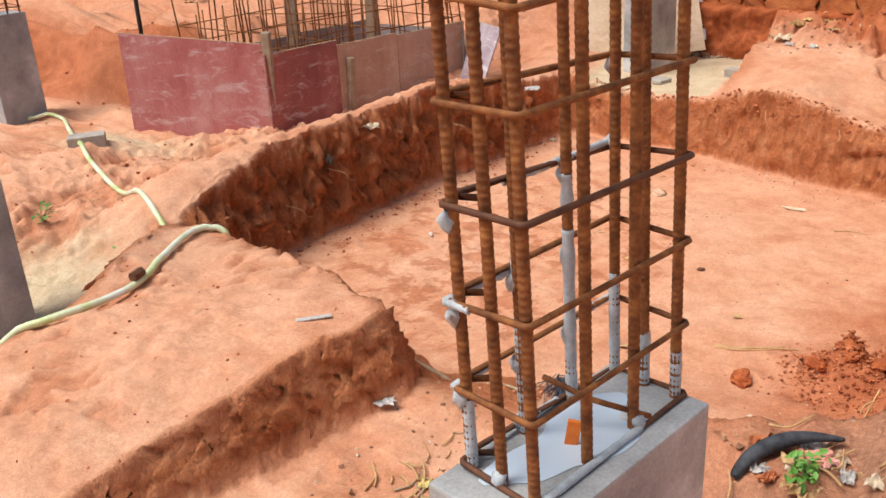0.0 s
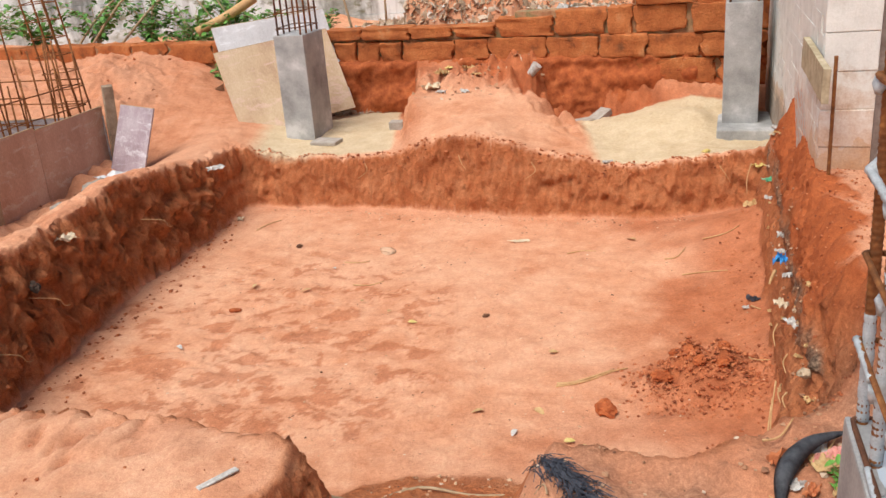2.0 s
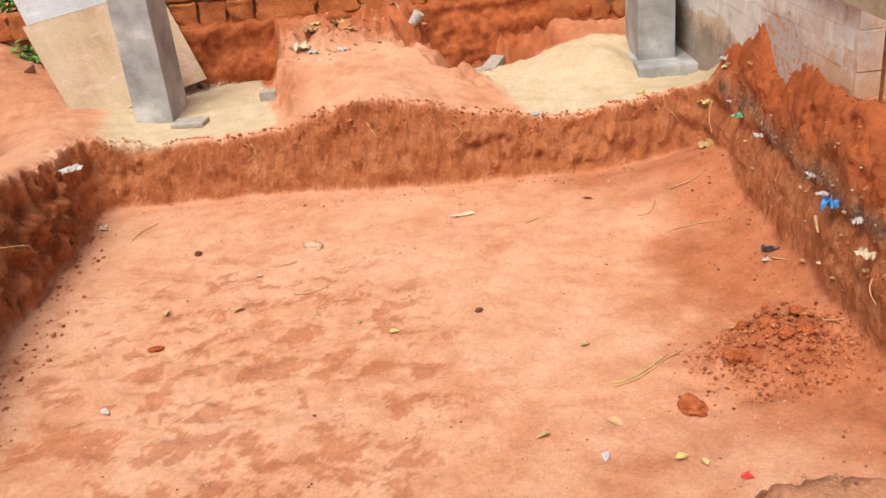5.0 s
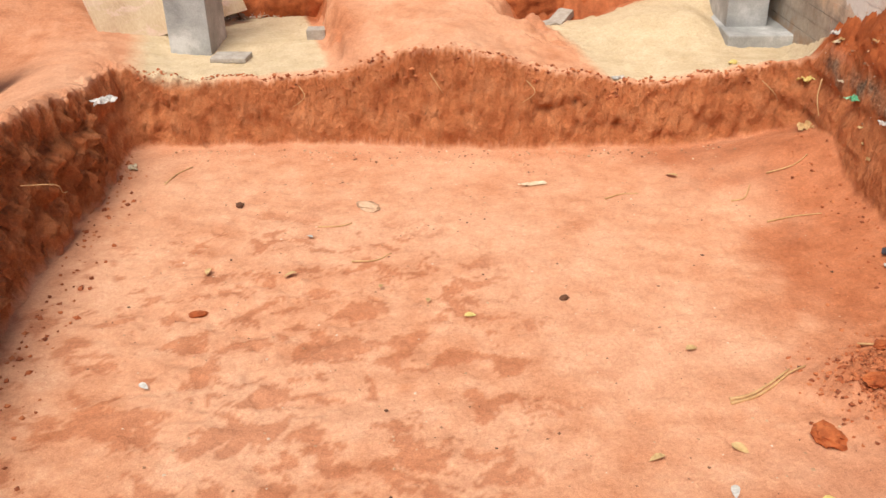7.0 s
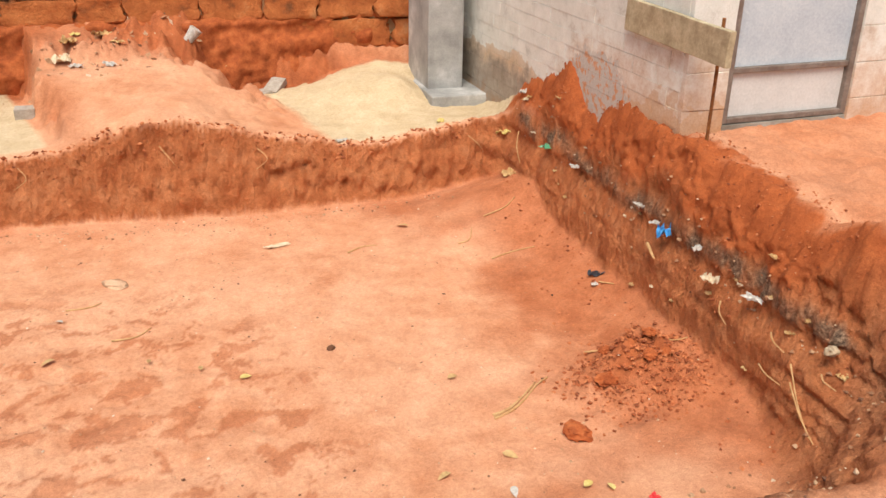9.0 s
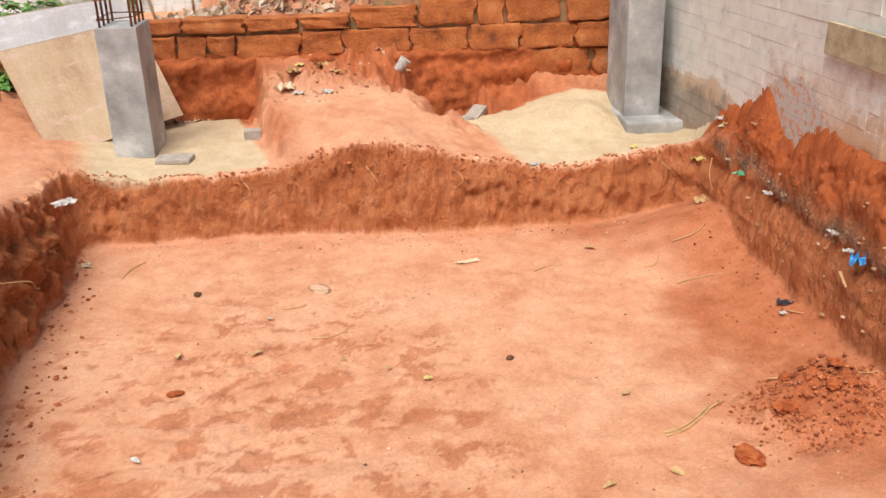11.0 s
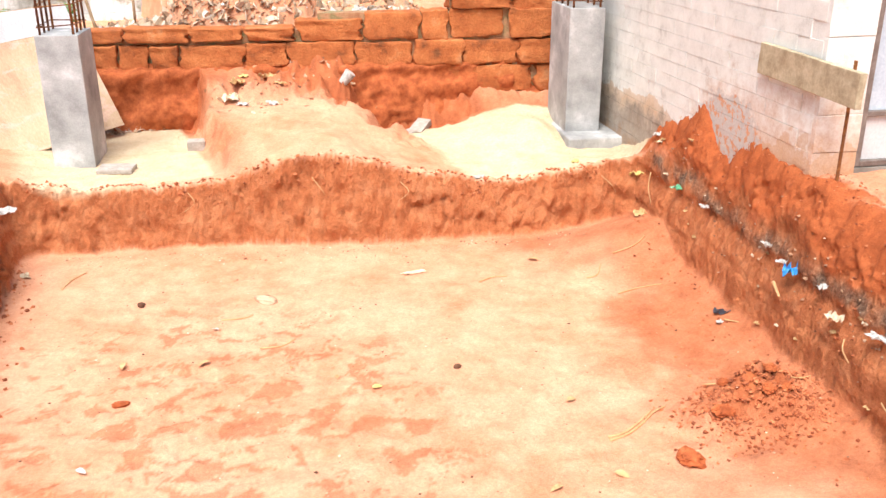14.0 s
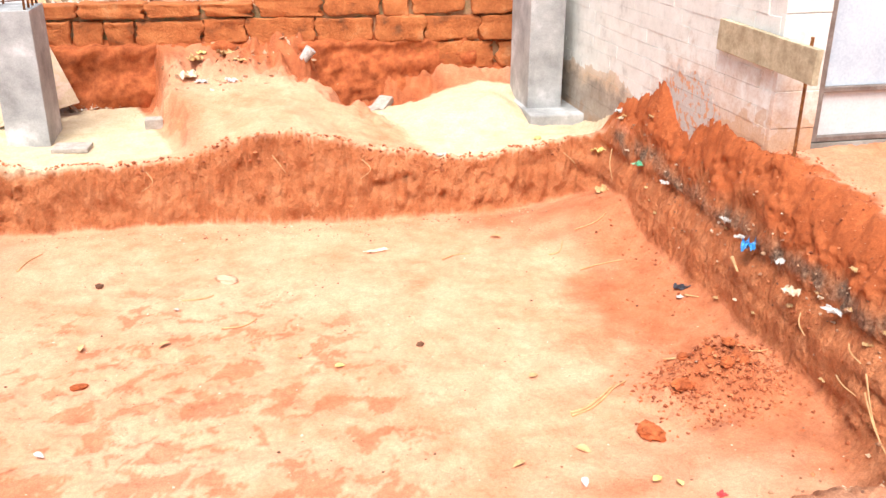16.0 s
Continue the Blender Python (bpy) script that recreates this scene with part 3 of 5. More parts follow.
wb.inputs["Specular IOR Level"].default_value = 0.7
bm = bmesh.new()
ring = []
for k in range(40):
    a = k * math.tau / 40
    r = 1 + 0.22 * math.sin(3 * a + 1) + 0.12 * math.sin(5 * a)
    ring.append(bm.verts.new((-0.01 + 0.072 * r * math.cos(a), 0.0 + 0.17 * r * math.sin(a), 0.7365)))
bm.faces.new(ring)
part("water_film", bm, SKY_WATER, near_column, "shallow puddle on the stub's top, reflected sky painted into its colour")
bm = bmesh.new()
tube(bm, [(-0.09, 0.02, 0.82), (0.0, 0.04, 0.80), (0.07, 0.12, 0.755)], 0.0055, 7)
part("loose_bar", bm, RUST, near_column, smooth=True)
ORANGE = plain("orange_plastic", [(0.3, (0.75, 0.16, 0.02)), (0.7, (0.9, 0.25, 0.04))], 20, 0.4, bumps=0)
bm = bmesh.new()
box(bm, (-0.012, -0.004, 0.0), (0.012, 0.004, 0.05), pose(-0.445, 1.22, 0.734, 0, 8, 20), 0.002)
tagged(part("plastic_scrap", bm, ORANGE), "orange plastic scrap between the bars", "scrap")

# pad under the second column
bm = bmesh.new()
box(bm, (-0.135, -0.39, -0.25), (0.30, 0.2, 0.07), pose(0.80, 6.64, 0, 0, 0, AXIS), 0.012)
tagged(part("concrete_pad", bm, CONCRETE), "grey concrete footing pad half buried in sand", "concrete pad")

# ---- building with the metal door ----


def wall_paint(name, foot=0.0):
    m, t, b = material(name, 0.88)
    v = coords(t)
    big, mid, fine = noise_tex(t, v, 1.6, 5), noise_tex(t, v, 9, 7, 0.65), noise_tex(t, v, 110, 4)
    col = ramp(t, mid, [(0.28, (0.50, 0.50, 0.46)), (0.42, (0.68, 0.685, 0.64)), (0.7, (0.79, 0.795, 0.75))])
    info = t.nodes.new("ShaderNodeObjectInfo").outputs["Random"]
    col = mix(t, 0.25, col, ramp(t, info, [(0.0, 0.38), (1.0, 0.62)]), "OVERLAY")
    sep = t.nodes.new("ShaderNodeSeparateXYZ")
    t.links.new(v, sep.inputs[0])
    z = t.nodes.new("ShaderNodeMath")
    z.operation = "MULTIPLY_ADD"
    t.links.new(big, z.inputs[0])
    z.inputs[1].default_value = 1.1
    t.links.new(sep.outputs[2], z.inputs[2])
    # red earth splashed on the lowest courses, and a bare patch of plaster
    col = mix(t, ramp(t, z.outputs[0], [(0.86, 0.8), (1.0, 0.5), (1.0, 0.0)]), col, (0.55, 0.36, 0.20))
    splash = t.nodes.new("ShaderNodeMath")
    splash.operation = "MULTIPLY_ADD"
    t.links.new(mid, splash.inputs[0])
    splash.inputs[1].default_value = 0.9
    past = t.nodes.new("ShaderNodeMapRange")
    past.inputs["From Min"].default_value, past.inputs["From Max"].default_value = 4.9, 5.7
    past.inputs["To Min"].default_value, past.inputs["To Max"].default_value = -0.12 - foot, 0.5 - foot
    t.links.new(sep.outputs[1], past.inputs["Value"])
    lift = t.nodes.new("ShaderNodeMath")
    lift.operation = "ADD"
    t.links.new(sep.outputs[2], lift.inputs[0])
    t.links.new(past.outputs[0], lift.inputs[1])
    t.links.new(lift.outputs[0], splash.inputs[2])
    # bare brick where the limewash stops short of the ground
    bare = t.nodes.new("ShaderNodeMath")
    bare.operation = "MULTIPLY_ADD"
    t.links.new(mid, bare.inputs[0])
    bare.inputs[1].default_value = 0.35
    t.links.new(sep.outputs[2], bare.inputs[2])
    col = mix(t, ramp(t, bare.outputs[0], [(0.46, 0.85), (0.56, 0.0)]), col, ramp(t, mid, [(0.3, (0.20, 0.17, 0.14)), (0.7, (0.42, 0.37, 0.31))]))
    # old cement plaster laid bare between two heaps of earth
    spot = t.nodes.new("ShaderNodeMapping")
    spot.inputs["Location"].default_value, spot.inputs["Scale"].default_value = (0.0, -6.1, -0.95), (0.0, 1.275, 2.1)
    t.links.new(v, spot.inputs[0])
    reach = t.nodes.new("ShaderNodeVectorMath")
    reach.operation = "LENGTH"
    t.links.new(spot.outputs[0], reach.inputs[0])
    ragged = t.nodes.new("ShaderNodeMath")
    ragged.operation = "MULTIPLY_ADD"
    t.links.new(mid, ragged.inputs[0])
    ragged.inputs[1].default_value = 0.55
    t.links.new(reach.outputs["Value"], ragged.inputs[2])
    flecks = ramp(t, noise_tex(t, v, 26, 5), [(0.52, (0.50, 0.48, 0.45)), (0.60, (0.58, 0.27, 0.13))])
    col = mix(t, ramp(t, splash.outputs[0], [(0.50, 0.8), (0.72, 0.5), (1.0, 0.0)]), col, (0.55, 0.29, 0.14))
    col = mix(t, ramp(t, ragged.outputs[0], [(0.64, 0.9), (0.69, 0.0)]), col, flecks)
    col = mix(t, 0.35, col, ramp(t, fine, [(0.3, 0.3), (0.7, 0.7)]), "OVERLAY")
    t.links.new(col, b.inputs["Base Color"])
    bump(t, b, fine, 0.4, 0.004, bump(t, b, mid, 0.4, 0.01))
    return m


PAINT = wall_paint("limewashed_brick", 0.10)
PAINT_SOUTH = wall_paint("limewashed_block", 0.20)
BLOCKWORK = plain("rough_grey_blockwork", [(0.3, (0.20, 0.18, 0.15)), (0.55, (0.34, 0.32, 0.28)), (0.75, (0.46, 0.44, 0.40))], 6.0, 0.92, bumps=0.7, dist=0.01, detail_scale=50)
WALL_TURN = -13.7
corner = Vector((0.40, 4.04))
wall_m = pose(corner.x, corner.y, 0, 0, 0, WALL_TURN)
bm = bmesh.new()
box(bm, (0.0035, 0.012, -0.5), (0.2, 3.9, 3.0))
wall_east = part("wall_east", bm, PAINT)
wall_east.matrix_world = wall_m
tagged(wall_east, "limewashed brick wall, red soil splashed over its foot", "wall", kind="structure")

face_m = wall_m
DOOR_LO, DOOR_HI = 0.222, 0.912
bm = bmesh.new()
box(bm, (0.004, 0.006, -0.5), (DOOR_LO, 0.22, 3.0))
box(bm, (DOOR_LO, 0.012, 2.42), (DOOR_HI, 0.22, 3.0))
box(bm, (DOOR_HI, 0.006, -0.5), (5.5, 0.22, 3.0))
wall_south = part("wall_south", bm, PAINT_SOUTH)
wall_south.matrix_world = face_m
tagged(wall_south, "limewashed blockwork wall round the metal door, brown at its foot", "wall", kind="structure")
rng = random.Random(14)
for row in range(18):
    z = -0.14 + row * 0.168
    for lo, hi in ((0.0, DOOR_LO), (DOOR_HI, 2.6)):
        a = lo
        while a < hi - 0.01:
            b = min(hi, a + (0.40 if row % 2 or a > lo else 0.21))
            if hi - b < 0.05:
                b = hi
            bm = bmesh.new()
            box(bm, (a + 0.001, rng.uniform(-0.003, 0.003), z), (b - 0.002, 0.03, z + 0.165), bevel=0.003, rough=0.003, cuts=2)
            part("block", bm, PAINT_SOUTH, wall_south)
            a = b
bm = bmesh.new()
box(bm, (-0.3, 0.22, 3.0), (5.5, 4.6, 3.15))
roof = part("roof_slab", bm, CONCRETE)
roof.matrix_world = face_m
tagged(roof, "plain concrete roof slab", "roof", kind="structure")

STEEL_BLUE = plain("pale_blue_sheet_steel", [(0.3, (0.42, 0.50, 0.58)), (0.7, (0.56, 0.64, 0.70))], 4.0, 0.45, 0.0, bumps=0.05, dist=0.002, spec=0.5)
STEEL_WHITE = plain("grey_white_sheet_steel", [(0.3, (0.52, 0.54, 0.54)), (0.7, (0.66, 0.68, 0.68))], 4.0, 0.5, 0.0, bumps=0.05, dist=0.002, spec=0.5)
STEEL_FRAME = plain("brown_grey_steel_frame", [(0.3, (0.16, 0.12, 0.10)), (0.7, (0.30, 0.26, 0.23))], 14.0, 0.6, 0.3, bumps=0.2, dist=0.001)
door = empty("door_1", face_m, "closed pale steel door with a brown frame", "door", kind="structure")
DZ = 0.455
LO, HI = DOOR_LO + 0.03, DOOR_HI - 0.03
bm = bmesh.new()
box(bm, (LO, 0.035, DZ + 0.025), (HI, 0.05, DZ + 0.225), bevel=0.003)
part("lower_panel", bm, STEEL_WHITE, door, "grey-white steel panel")
bm = bmesh.new()
box(bm, (LO, 0.035, DZ + 0.25), (HI, 0.05, DZ + 1.93), bevel=0.003)
part("upper_panel", bm, STEEL_BLUE, door, "pale blue steel panel")
for lo, hi in (((DOOR_LO, 0.01, DZ), (LO, 0.06, DZ + 1.95)), ((HI, 0.01, DZ), (DOOR_HI, 0.06, DZ + 1.95)), ((LO, 0.015, DZ + 0.225), (HI, 0.055, DZ + 0.25)),
               ((LO, 0.01, DZ), (HI, 0.06, DZ + 0.025)), ((LO, 0.01, DZ + 1.93), (HI, 0.06, DZ + 1.95))):
    bm = bmesh.new()
    box(bm, lo, hi, bevel=0.004)
    part("frame_bar", bm, STEEL_FRAME, door)
bm = bmesh.new()
box(bm, (DOOR_LO + 0.002, 0.004, -0.4), (DOOR_HI - 0.002, 0.22, DZ - 0.004), face_m)
tagged(part("door_sill", bm, BLOCKWORK), "earth-stained door sill", "sill", kind="structure")

# the plank on the corner and its stake
TIMBER = plain("weathered_cement_timber", [(0.3, (0.30, 0.24, 0.15)), (0.55, (0.46, 0.39, 0.26)), (0.75, (0.56, 0.50, 0.36))], 11.0, 0.85, bumps=0.4, dist=0.004, detail_scale=70)
bm = bmesh.new()
box(bm, (-0.036, -0.285, 0.795), (-0.006, 0.50, 0.94), wall_m @ pose(0, 0, 0.0, 1.2, 0, 0), 0.003, 0.003, 3)
tagged(part("plank", bm, TIMBER), "cement-smeared timber plank nailed to the wall's corner", "plank")
bm = bmesh.new()
rebar(bm, (0.398, 3.882, 0.25), (0.386, 3.868, 0.965), 0.008, 8, 0.014)
tagged(part("stake", bm, RUST, smooth=True), "rusty rebar stake driven beside the plank", "stake")

# ---- old wall far behind ----


def old_wall_paint():
    m, t, b = material("old_stained_plaster", 0.9)
    v = coords(t, (1, 1, 1.6))
    big, mid, fine = noise_tex(t, v, 0.9, 6, 0.65), noise_tex(t, v, 4, 8, 0.7), noise_tex(t, v, 70, 4)
    col = ramp(t, big, [(0.28, (0.17, 0.18, 0.15)), (0.40, (0.42, 0.46, 0.44)), (0.48, (0.66, 0.72, 0.72)), (0.70, (0.80, 0.86, 0.87))])
    col = mix(t, ramp(t, mid, [(0.53, 0.0), (0.63, 0.8)]), col, (0.15, 0.15, 0.05))
    col = mix(t, ramp(t, noise_tex(t, coords(t, (1.2, 1.2, 0.25)), 3, 6), [(0.46, 0.0), (0.62, 0.8)]), col, (0.10, 0.10, 0.085))
    col = mix(t, 0.3, col, ramp(t, fine, [(0.3, 0.3), (0.7, 0.7)]), "OVERLAY")
    t.links.new(col, b.inputs["Base Color"])
    bump(t, b, mid, 0.5, 0.02)
    return m


OLD = old_wall_paint()
far_wall = empty("wall_far", pose(0.86, 10.15, 0, 0, 0, -9), "old stained concrete wall with moss and dark streaks", "wall", kind="structure")
for k in range(11):
    bm = bmesh.new()
    out = 0.012 * math.sin(k * 2.1)
    box(bm, (-18, -0.02 + out, -0.3 + k * 0.3), (0.0, 0.2, -0.3 + k * 0.3 + 0.297), bevel=0.003)
    part("course", bm, OLD, far_wall)
bm = bmesh.new()
box(bm, (-18, 0.02, -0.4), (-0.01, 0.19, 2.98))
part("core", bm, OLD, far_wall)

# ---- formwork and steel of the footing ----


def ply_material(name, stops, streak):
    m, t, b = material(name, 0.55)
    v = coords(t, (1, 1, 0.5), False)
    big, mid, fine = noise_tex(t, v, 3.0, 6, 0.65), noise_tex(t, coords(t, (1, 1, 2.5), False), 5, 8, 0.7, 1.0), noise_tex(t, v, 90, 4)
    col = ramp(t, big, stops)
    col = mix(t, ramp(t, mid, [(0.52, 0.0), (0.66, 0.75)]), col, streak)
    col = mix(t, 0.35, col, ramp(t, fine, [(0.3, 0.3), (0.7, 0.7)]), "OVERLAY")
    t.links.new(col, b.inputs["Base Color"])
    bump(t, b, mid, 0.15, 0.003)
    return m


PLY_PINK = ply_material("pink_faced_ply", [(0.3, (0.34, 0.07, 0.07)), (0.5, (0.46, 0.16, 0.15)), (0.7, (0.56, 0.29, 0.27))], (0.62, 0.47, 0.46))
PLY_DARK = ply_material("dark_red_ply", [(0.3, (0.17, 0.045, 0.05)), (0.55, (0.33, 0.095, 0.09)), (0.75, (0.42, 0.18, 0.16))], (0.56, 0.46, 0.47))
PLY_BROWN = ply_material("brown_worn_ply", [(0.3, (0.36, 0.20, 0.14)), (0.55, (0.50, 0.31, 0.23)), (0.75, (0.58, 0.41, 0.33))], (0.58, 0.50, 0.44))
PLY_BEIGE = ply_material("beige_worn_ply", [(0.3, (0.44, 0.25, 0.16)), (0.48, (0.60, 0.44, 0.28)), (0.72, (0.74, 0.60, 0.42))], (0.76, 0.56, 0.48))
PLY_GREY = ply_material("cement_grey_ply", [(0.3, (0.26, 0.24, 0.25)), (0.7, (0.44, 0.41, 0.42))], (0.60, 0.58, 0.60))
PLY_STAINED = ply_material("purple_stained_ply", [(0.3, (0.22, 0.15, 0.17)), (0.5, (0.40, 0.32, 0.35)), (0.7, (0.58, 0.54, 0.56))], (0.74, 0.73, 0.76))
PLY_WHITE = ply_material("white_coated_ply", [(0.3, (0.46, 0.44, 0.44)), (0.7, (0.70, 0.69, 0.70))], (0.80, 0.80, 0.82))
EDGE = plain("ply_edge", [(0.3, (0.38, 0.26, 0.15)), (0.7, (0.52, 0.38, 0.24))], 20, 0.85)


def sheet(m, width, height, mat, label, thick=0.016, skew=0.0):
    """A plywood sheet with a raw edge strip along its top."""
    thing = empty("plywood_sheet", m, label, "plywood")
    bm = bmesh.new()
    box(bm, (0, 0, 0), (width, thick, height), bevel=0.002)
    for v in bm.verts:
        v.co.z += skew * v.co.x
    part("face", bm, mat, thing)
    bm = bmesh.new()
    box(bm, (0.0, 0.001, height + 0.0005), (width, thick - 0.001, height + 0.005))
    for v in bm.verts:
        v.co.z += skew * v.co.x
    part("edge", bm, EDGE, thing)
    return thing


FOOT = Vector((-4.43, 4.84, -0.05))
LINE = 76.5
along_f = Vector((math.cos(radians(LINE)), math.sin(radians(LINE)), 0))
across_f = Vector((-0.985, 0.10, 0))
sheet(pose(-5.47, 4.43, -0.2, -2, 0, 25), 1.10, 0.88, PLY_PINK, "pink-faced plywood shutter smeared with white cement", skew=-0.11)
run = 0.0
for width, mat, label, top in ((0.66, PLY_DARK, "dark red plywood shutter with pale cement stains", 0.66), (0.62, PLY_BROWN, "worn brown plywood shutter", 0.62),
                               (0.78, PLY_BROWN, "worn brown plywood shutter with a dark split", 0.60)):
    p = FOOT + along_f * run
    sheet(pose(p.x, p.y, -0.2, 0, 0, LINE), width - 0.004, top + 0.04, mat, label)
    run += width
sheet(pose(-3.90, 6.60, -0.06, -22, 6, -20), 0.30, 0.56, PLY_STAINED, "short grey plywood offcut stained white and purple")
for k, (f, w) in enumerate(((0.1, 1.05), (1.1, 1.12))):
    p = FOOT + along_f * f + across_f * w
    sheet(pose(p.x, p.y, -0.15, 0, 0, LINE), 0.98, 0.55, PLY_GREY, "grey cement-coated plywood shutter behind the steel")
p = FOOT + along_f * 2.02
sheet(pose(p.x + across_f.x * 1.05, p.y + across_f.y * 1.05, -0.15, 0, 0, -5), 1.05, 0.52, PLY_GREY, "grey cement-coated plywood shutter behind the steel")
WOOD = plain("grey_post_timber", [(0.3, (0.25, 0.18, 0.12)), (0.7, (0.42, 0.33, 0.24))], 14, 0.9, bumps=0.5, dist=0.004)


def post(place, top, size=0.055, turn=0.0, label="weathered wooden post of the formwork"):
    bm = bmesh.new()
    box(bm, (-size / 2, -size / 2, -0.35), (size / 2, size / 2, top), bevel=0.006, rough=0.004, cuts=2)
    ob = tagged(part("wooden_post", bm, WOOD), label, "post", "formwork posts")
    ob.matrix_world = pose(place.x, place.y, 0, 3, 2, turn)


post(FOOT + across_f * 0.03 + Vector((0, 0.06, 0)), 0.66, 0.06, 20)
post(Vector((-3.90, 6.83, 0)), 0.60, 0.075, 30)
post(FOOT + along_f * 1.0 + across_f * 0.9, 1.35, 0.09, 30)
post(FOOT + along_f * 1.6 + across_f * 0.6, 1.2, 0.08, 10)
post(FOOT + along_f * 0.72 - Vector((0.03, 0.0, 0)) + Vector((0.05, 0.02, 0)), 0.36, 0.05, LINE)

cage = empty("rebar_cage", Matrix.Translation(FOOT), "rusty rebar mat standing in the formwork", "rebar")
rng = random.Random(5)
bm = bmesh.new()
rebar(bm, (0, 0, -0.1), (0.015, 0.01, 1.2), 0.0065)
bar_mesh = part("bar", bm, RUST, cage, smooth=True)
bar_mesh.location = along_f * 0.08 + across_f * 0.08
for i in range(13):
    for j in range(7):
        if (i, j) == (0, 0) or (0 < i < 12 and 0 < j < 6 and (i + j) % 3):
            continue
        b = new("bar", bar_mesh.data)
        b.parent = cage
        b.location = along_f * (0.08 + i * 0.155 + rng.uniform(-0.03, 0.03)) + across_f * (0.08 + j * 0.155 + rng.uniform(-0.03, 0.03))
        b.rotation_euler = (rng.uniform(-0.06, 0.06), rng.uniform(-0.06, 0.06), rng.uniform(0, 6))
        b.scale = (1, 1, rng.uniform(0.62, 1.1))
for j, z in enumerate((0.28, 0.40, 0.55, 0.72)):
    for a, b in (((0.05, 0.05), (1.95, 0.05)), ((0.05, 1.02), (1.95, 1.02)), ((0.05, 0.05), (0.05, 1.02)), ((1.95, 0.05), (1.95, 1.02)), ((0.7, 0.05), (0.7, 1.02)), ((1.3, 0.05), (1.3, 1.02))):
        bm = bmesh.new()
        lift = [rng.uniform(-0.03, 0.03) for _ in range(2)]
        tube(bm, [along_f * a[0] + across_f * a[1] + Vector((0, 0, z + lift[0])), along_f * b[0] + across_f * b[1] + Vector((0, 0, z + lift[1]))], 0.005, 6)
        part("tie_bar", bm, RUST, cage, smooth=True)

# a tall bundle of starter bars at the near end of the mat
bundle = empty("rebar_bundle", Matrix.Translation(Vector((-4.22, 7.08, -0.05))), "tall tied bundle of rusty starter bars", "rebar")
for u in (-0.09, 0.0, 0.09):
    for w in (-0.1, 0.1):
        bm = bmesh.new()
        rebar(bm, (u, w, 0.0), (u - 0.22, w + 0.02, 1.75 + rng.uniform(-0.1, 0.1)), 0.007)
        part("bar", bm, RUST, bundle, smooth=True)
for k in range(9):
    bm = bmesh.new()
    z = 0.35 + k * 0.13
    s = -0.22 * z / 1.75
    tube(bm, [(-0.1 + s, -0.11, z), (0.1 + s, -0.11, z + 0.01), (0.1 + s, 0.11, z), (-0.1 + s, 0.11, z + 0.01)], 0.004, 6, True)
    part("stirrup", bm, RUST, bundle, smooth=True)
POLE = plain("black_pole", [(0.3, (0.02, 0.018, 0.016)), (0.7, (0.06, 0.05, 0.045))], 20, 0.5)
bm = bmesh.new()
tube(bm, [(-5.62, 4.78, -0.2), (-5.61, 4.78, 0.8), (-5.58, 4.79, 1.8)], 0.017, 10)
tagged(part("pole", bm, POLE, smooth=True), "thin black pole beside the formwork", "pole")

# sheets leaning behind the first column
sheet(pose(-3.036, 7.391, 0.012, -28.5, -4.2, 31.2), 1.034, 0.748, PLY_BEIGE, "large worn beige plywood sheet leaning behind a column", 0.018)
sheet(pose(-3.10, 7.60, 0.10, -30, -3, 27), 1.02, 0.86, PLY_WHITE, "whitish cement-coated plywood sheet leaning behind another", 0.016)

# ---- hose ----


def smooth_path(points, n=8):
    pts = [Vector(p) for p in points]
    out = []
    for i in range(len(pts) - 1):
        p0, p1, p2, p3 = pts[max(i - 1, 0)], pts[i], pts[i + 1], pts[min(i + 2, len(pts) - 1)]
        for k in range(n):
            t = k / n
            out.append(0.5 * (2 * p1 + (p2 - p0) * t + (2 * p0 - 5 * p1 + 4 * p2 - p3) * t * t + (3 * p1 - p0 - 3 * p2 + p3) * t ** 3))
    return out + [pts[-1]]


hose = empty("garden_hose", Matrix(), "yellow-green garden hose lying over the earth", "hose")
for points in (((-7.5, 4.3, 0), (-6.877, 4.357, 0), (-6.45, 4.50, 0), (-6.02, 4.25, 0), (-5.22, 3.75, 0), (-4.73, 3.47, 0), (-4.22, 3.25, 0), (-3.56, 2.93, 0), (-3.35, 2.86, -0.04)),
               ((-2.88, 2.80, -0.06), (-2.95, 2.78, 0), (-3.0, 2.66, 0), (-2.89, 2.40, 0), (-2.83, 2.19, 0), (-2.84, 1.94, 0), (-2.93, 1.76, 0), (-3.2, 1.6, 0), (-3.6, 1.4, 0))):
    path = smooth_path([(a, b, height_at(a, b) + 0.016 + c) for a, b, c in points], 7)
    for k in range(2, len(path) - 2):
        path[k].z = max(path[k].z, height_at(path[k].x, path[k].y) + 0.014)
    for _ in range(6):
        for k in range(1, len(path) - 1):
            path[k] = (path[k - 1] + 2 * path[k] + path[k + 1]) / 4
    for _ in range(3):
        for k in range(2, len(path) - 2):
            path[k].z = max(path[k].z, max(height_at(path[k].x + e, path[k].y + f) for e, f in ((0, 0), (0.02, 0.02), (-0.02, -0.02))) + 0.012)
        for k in range(1, len(path) - 1):
            path[k].z = (path[k - 1].z + 2 * path[k].z + path[k + 1].z) / 4
    bm = bmesh.new()
    tube(bm, path, 0.0155, 10)
    part("hose_length", bm, HOSE, hose, smooth=True)
bm = bmesh.new()
tube(bm, [(-2.848, 2.25, 0.18), (-2.845, 2.235, 0.18), (-2.84, 2.205, 0.178), (-2.838, 2.19, 0.178)], 0.021, 8)
part("joint", bm, RUST_DARK, hose, "dark wire-bound joint")

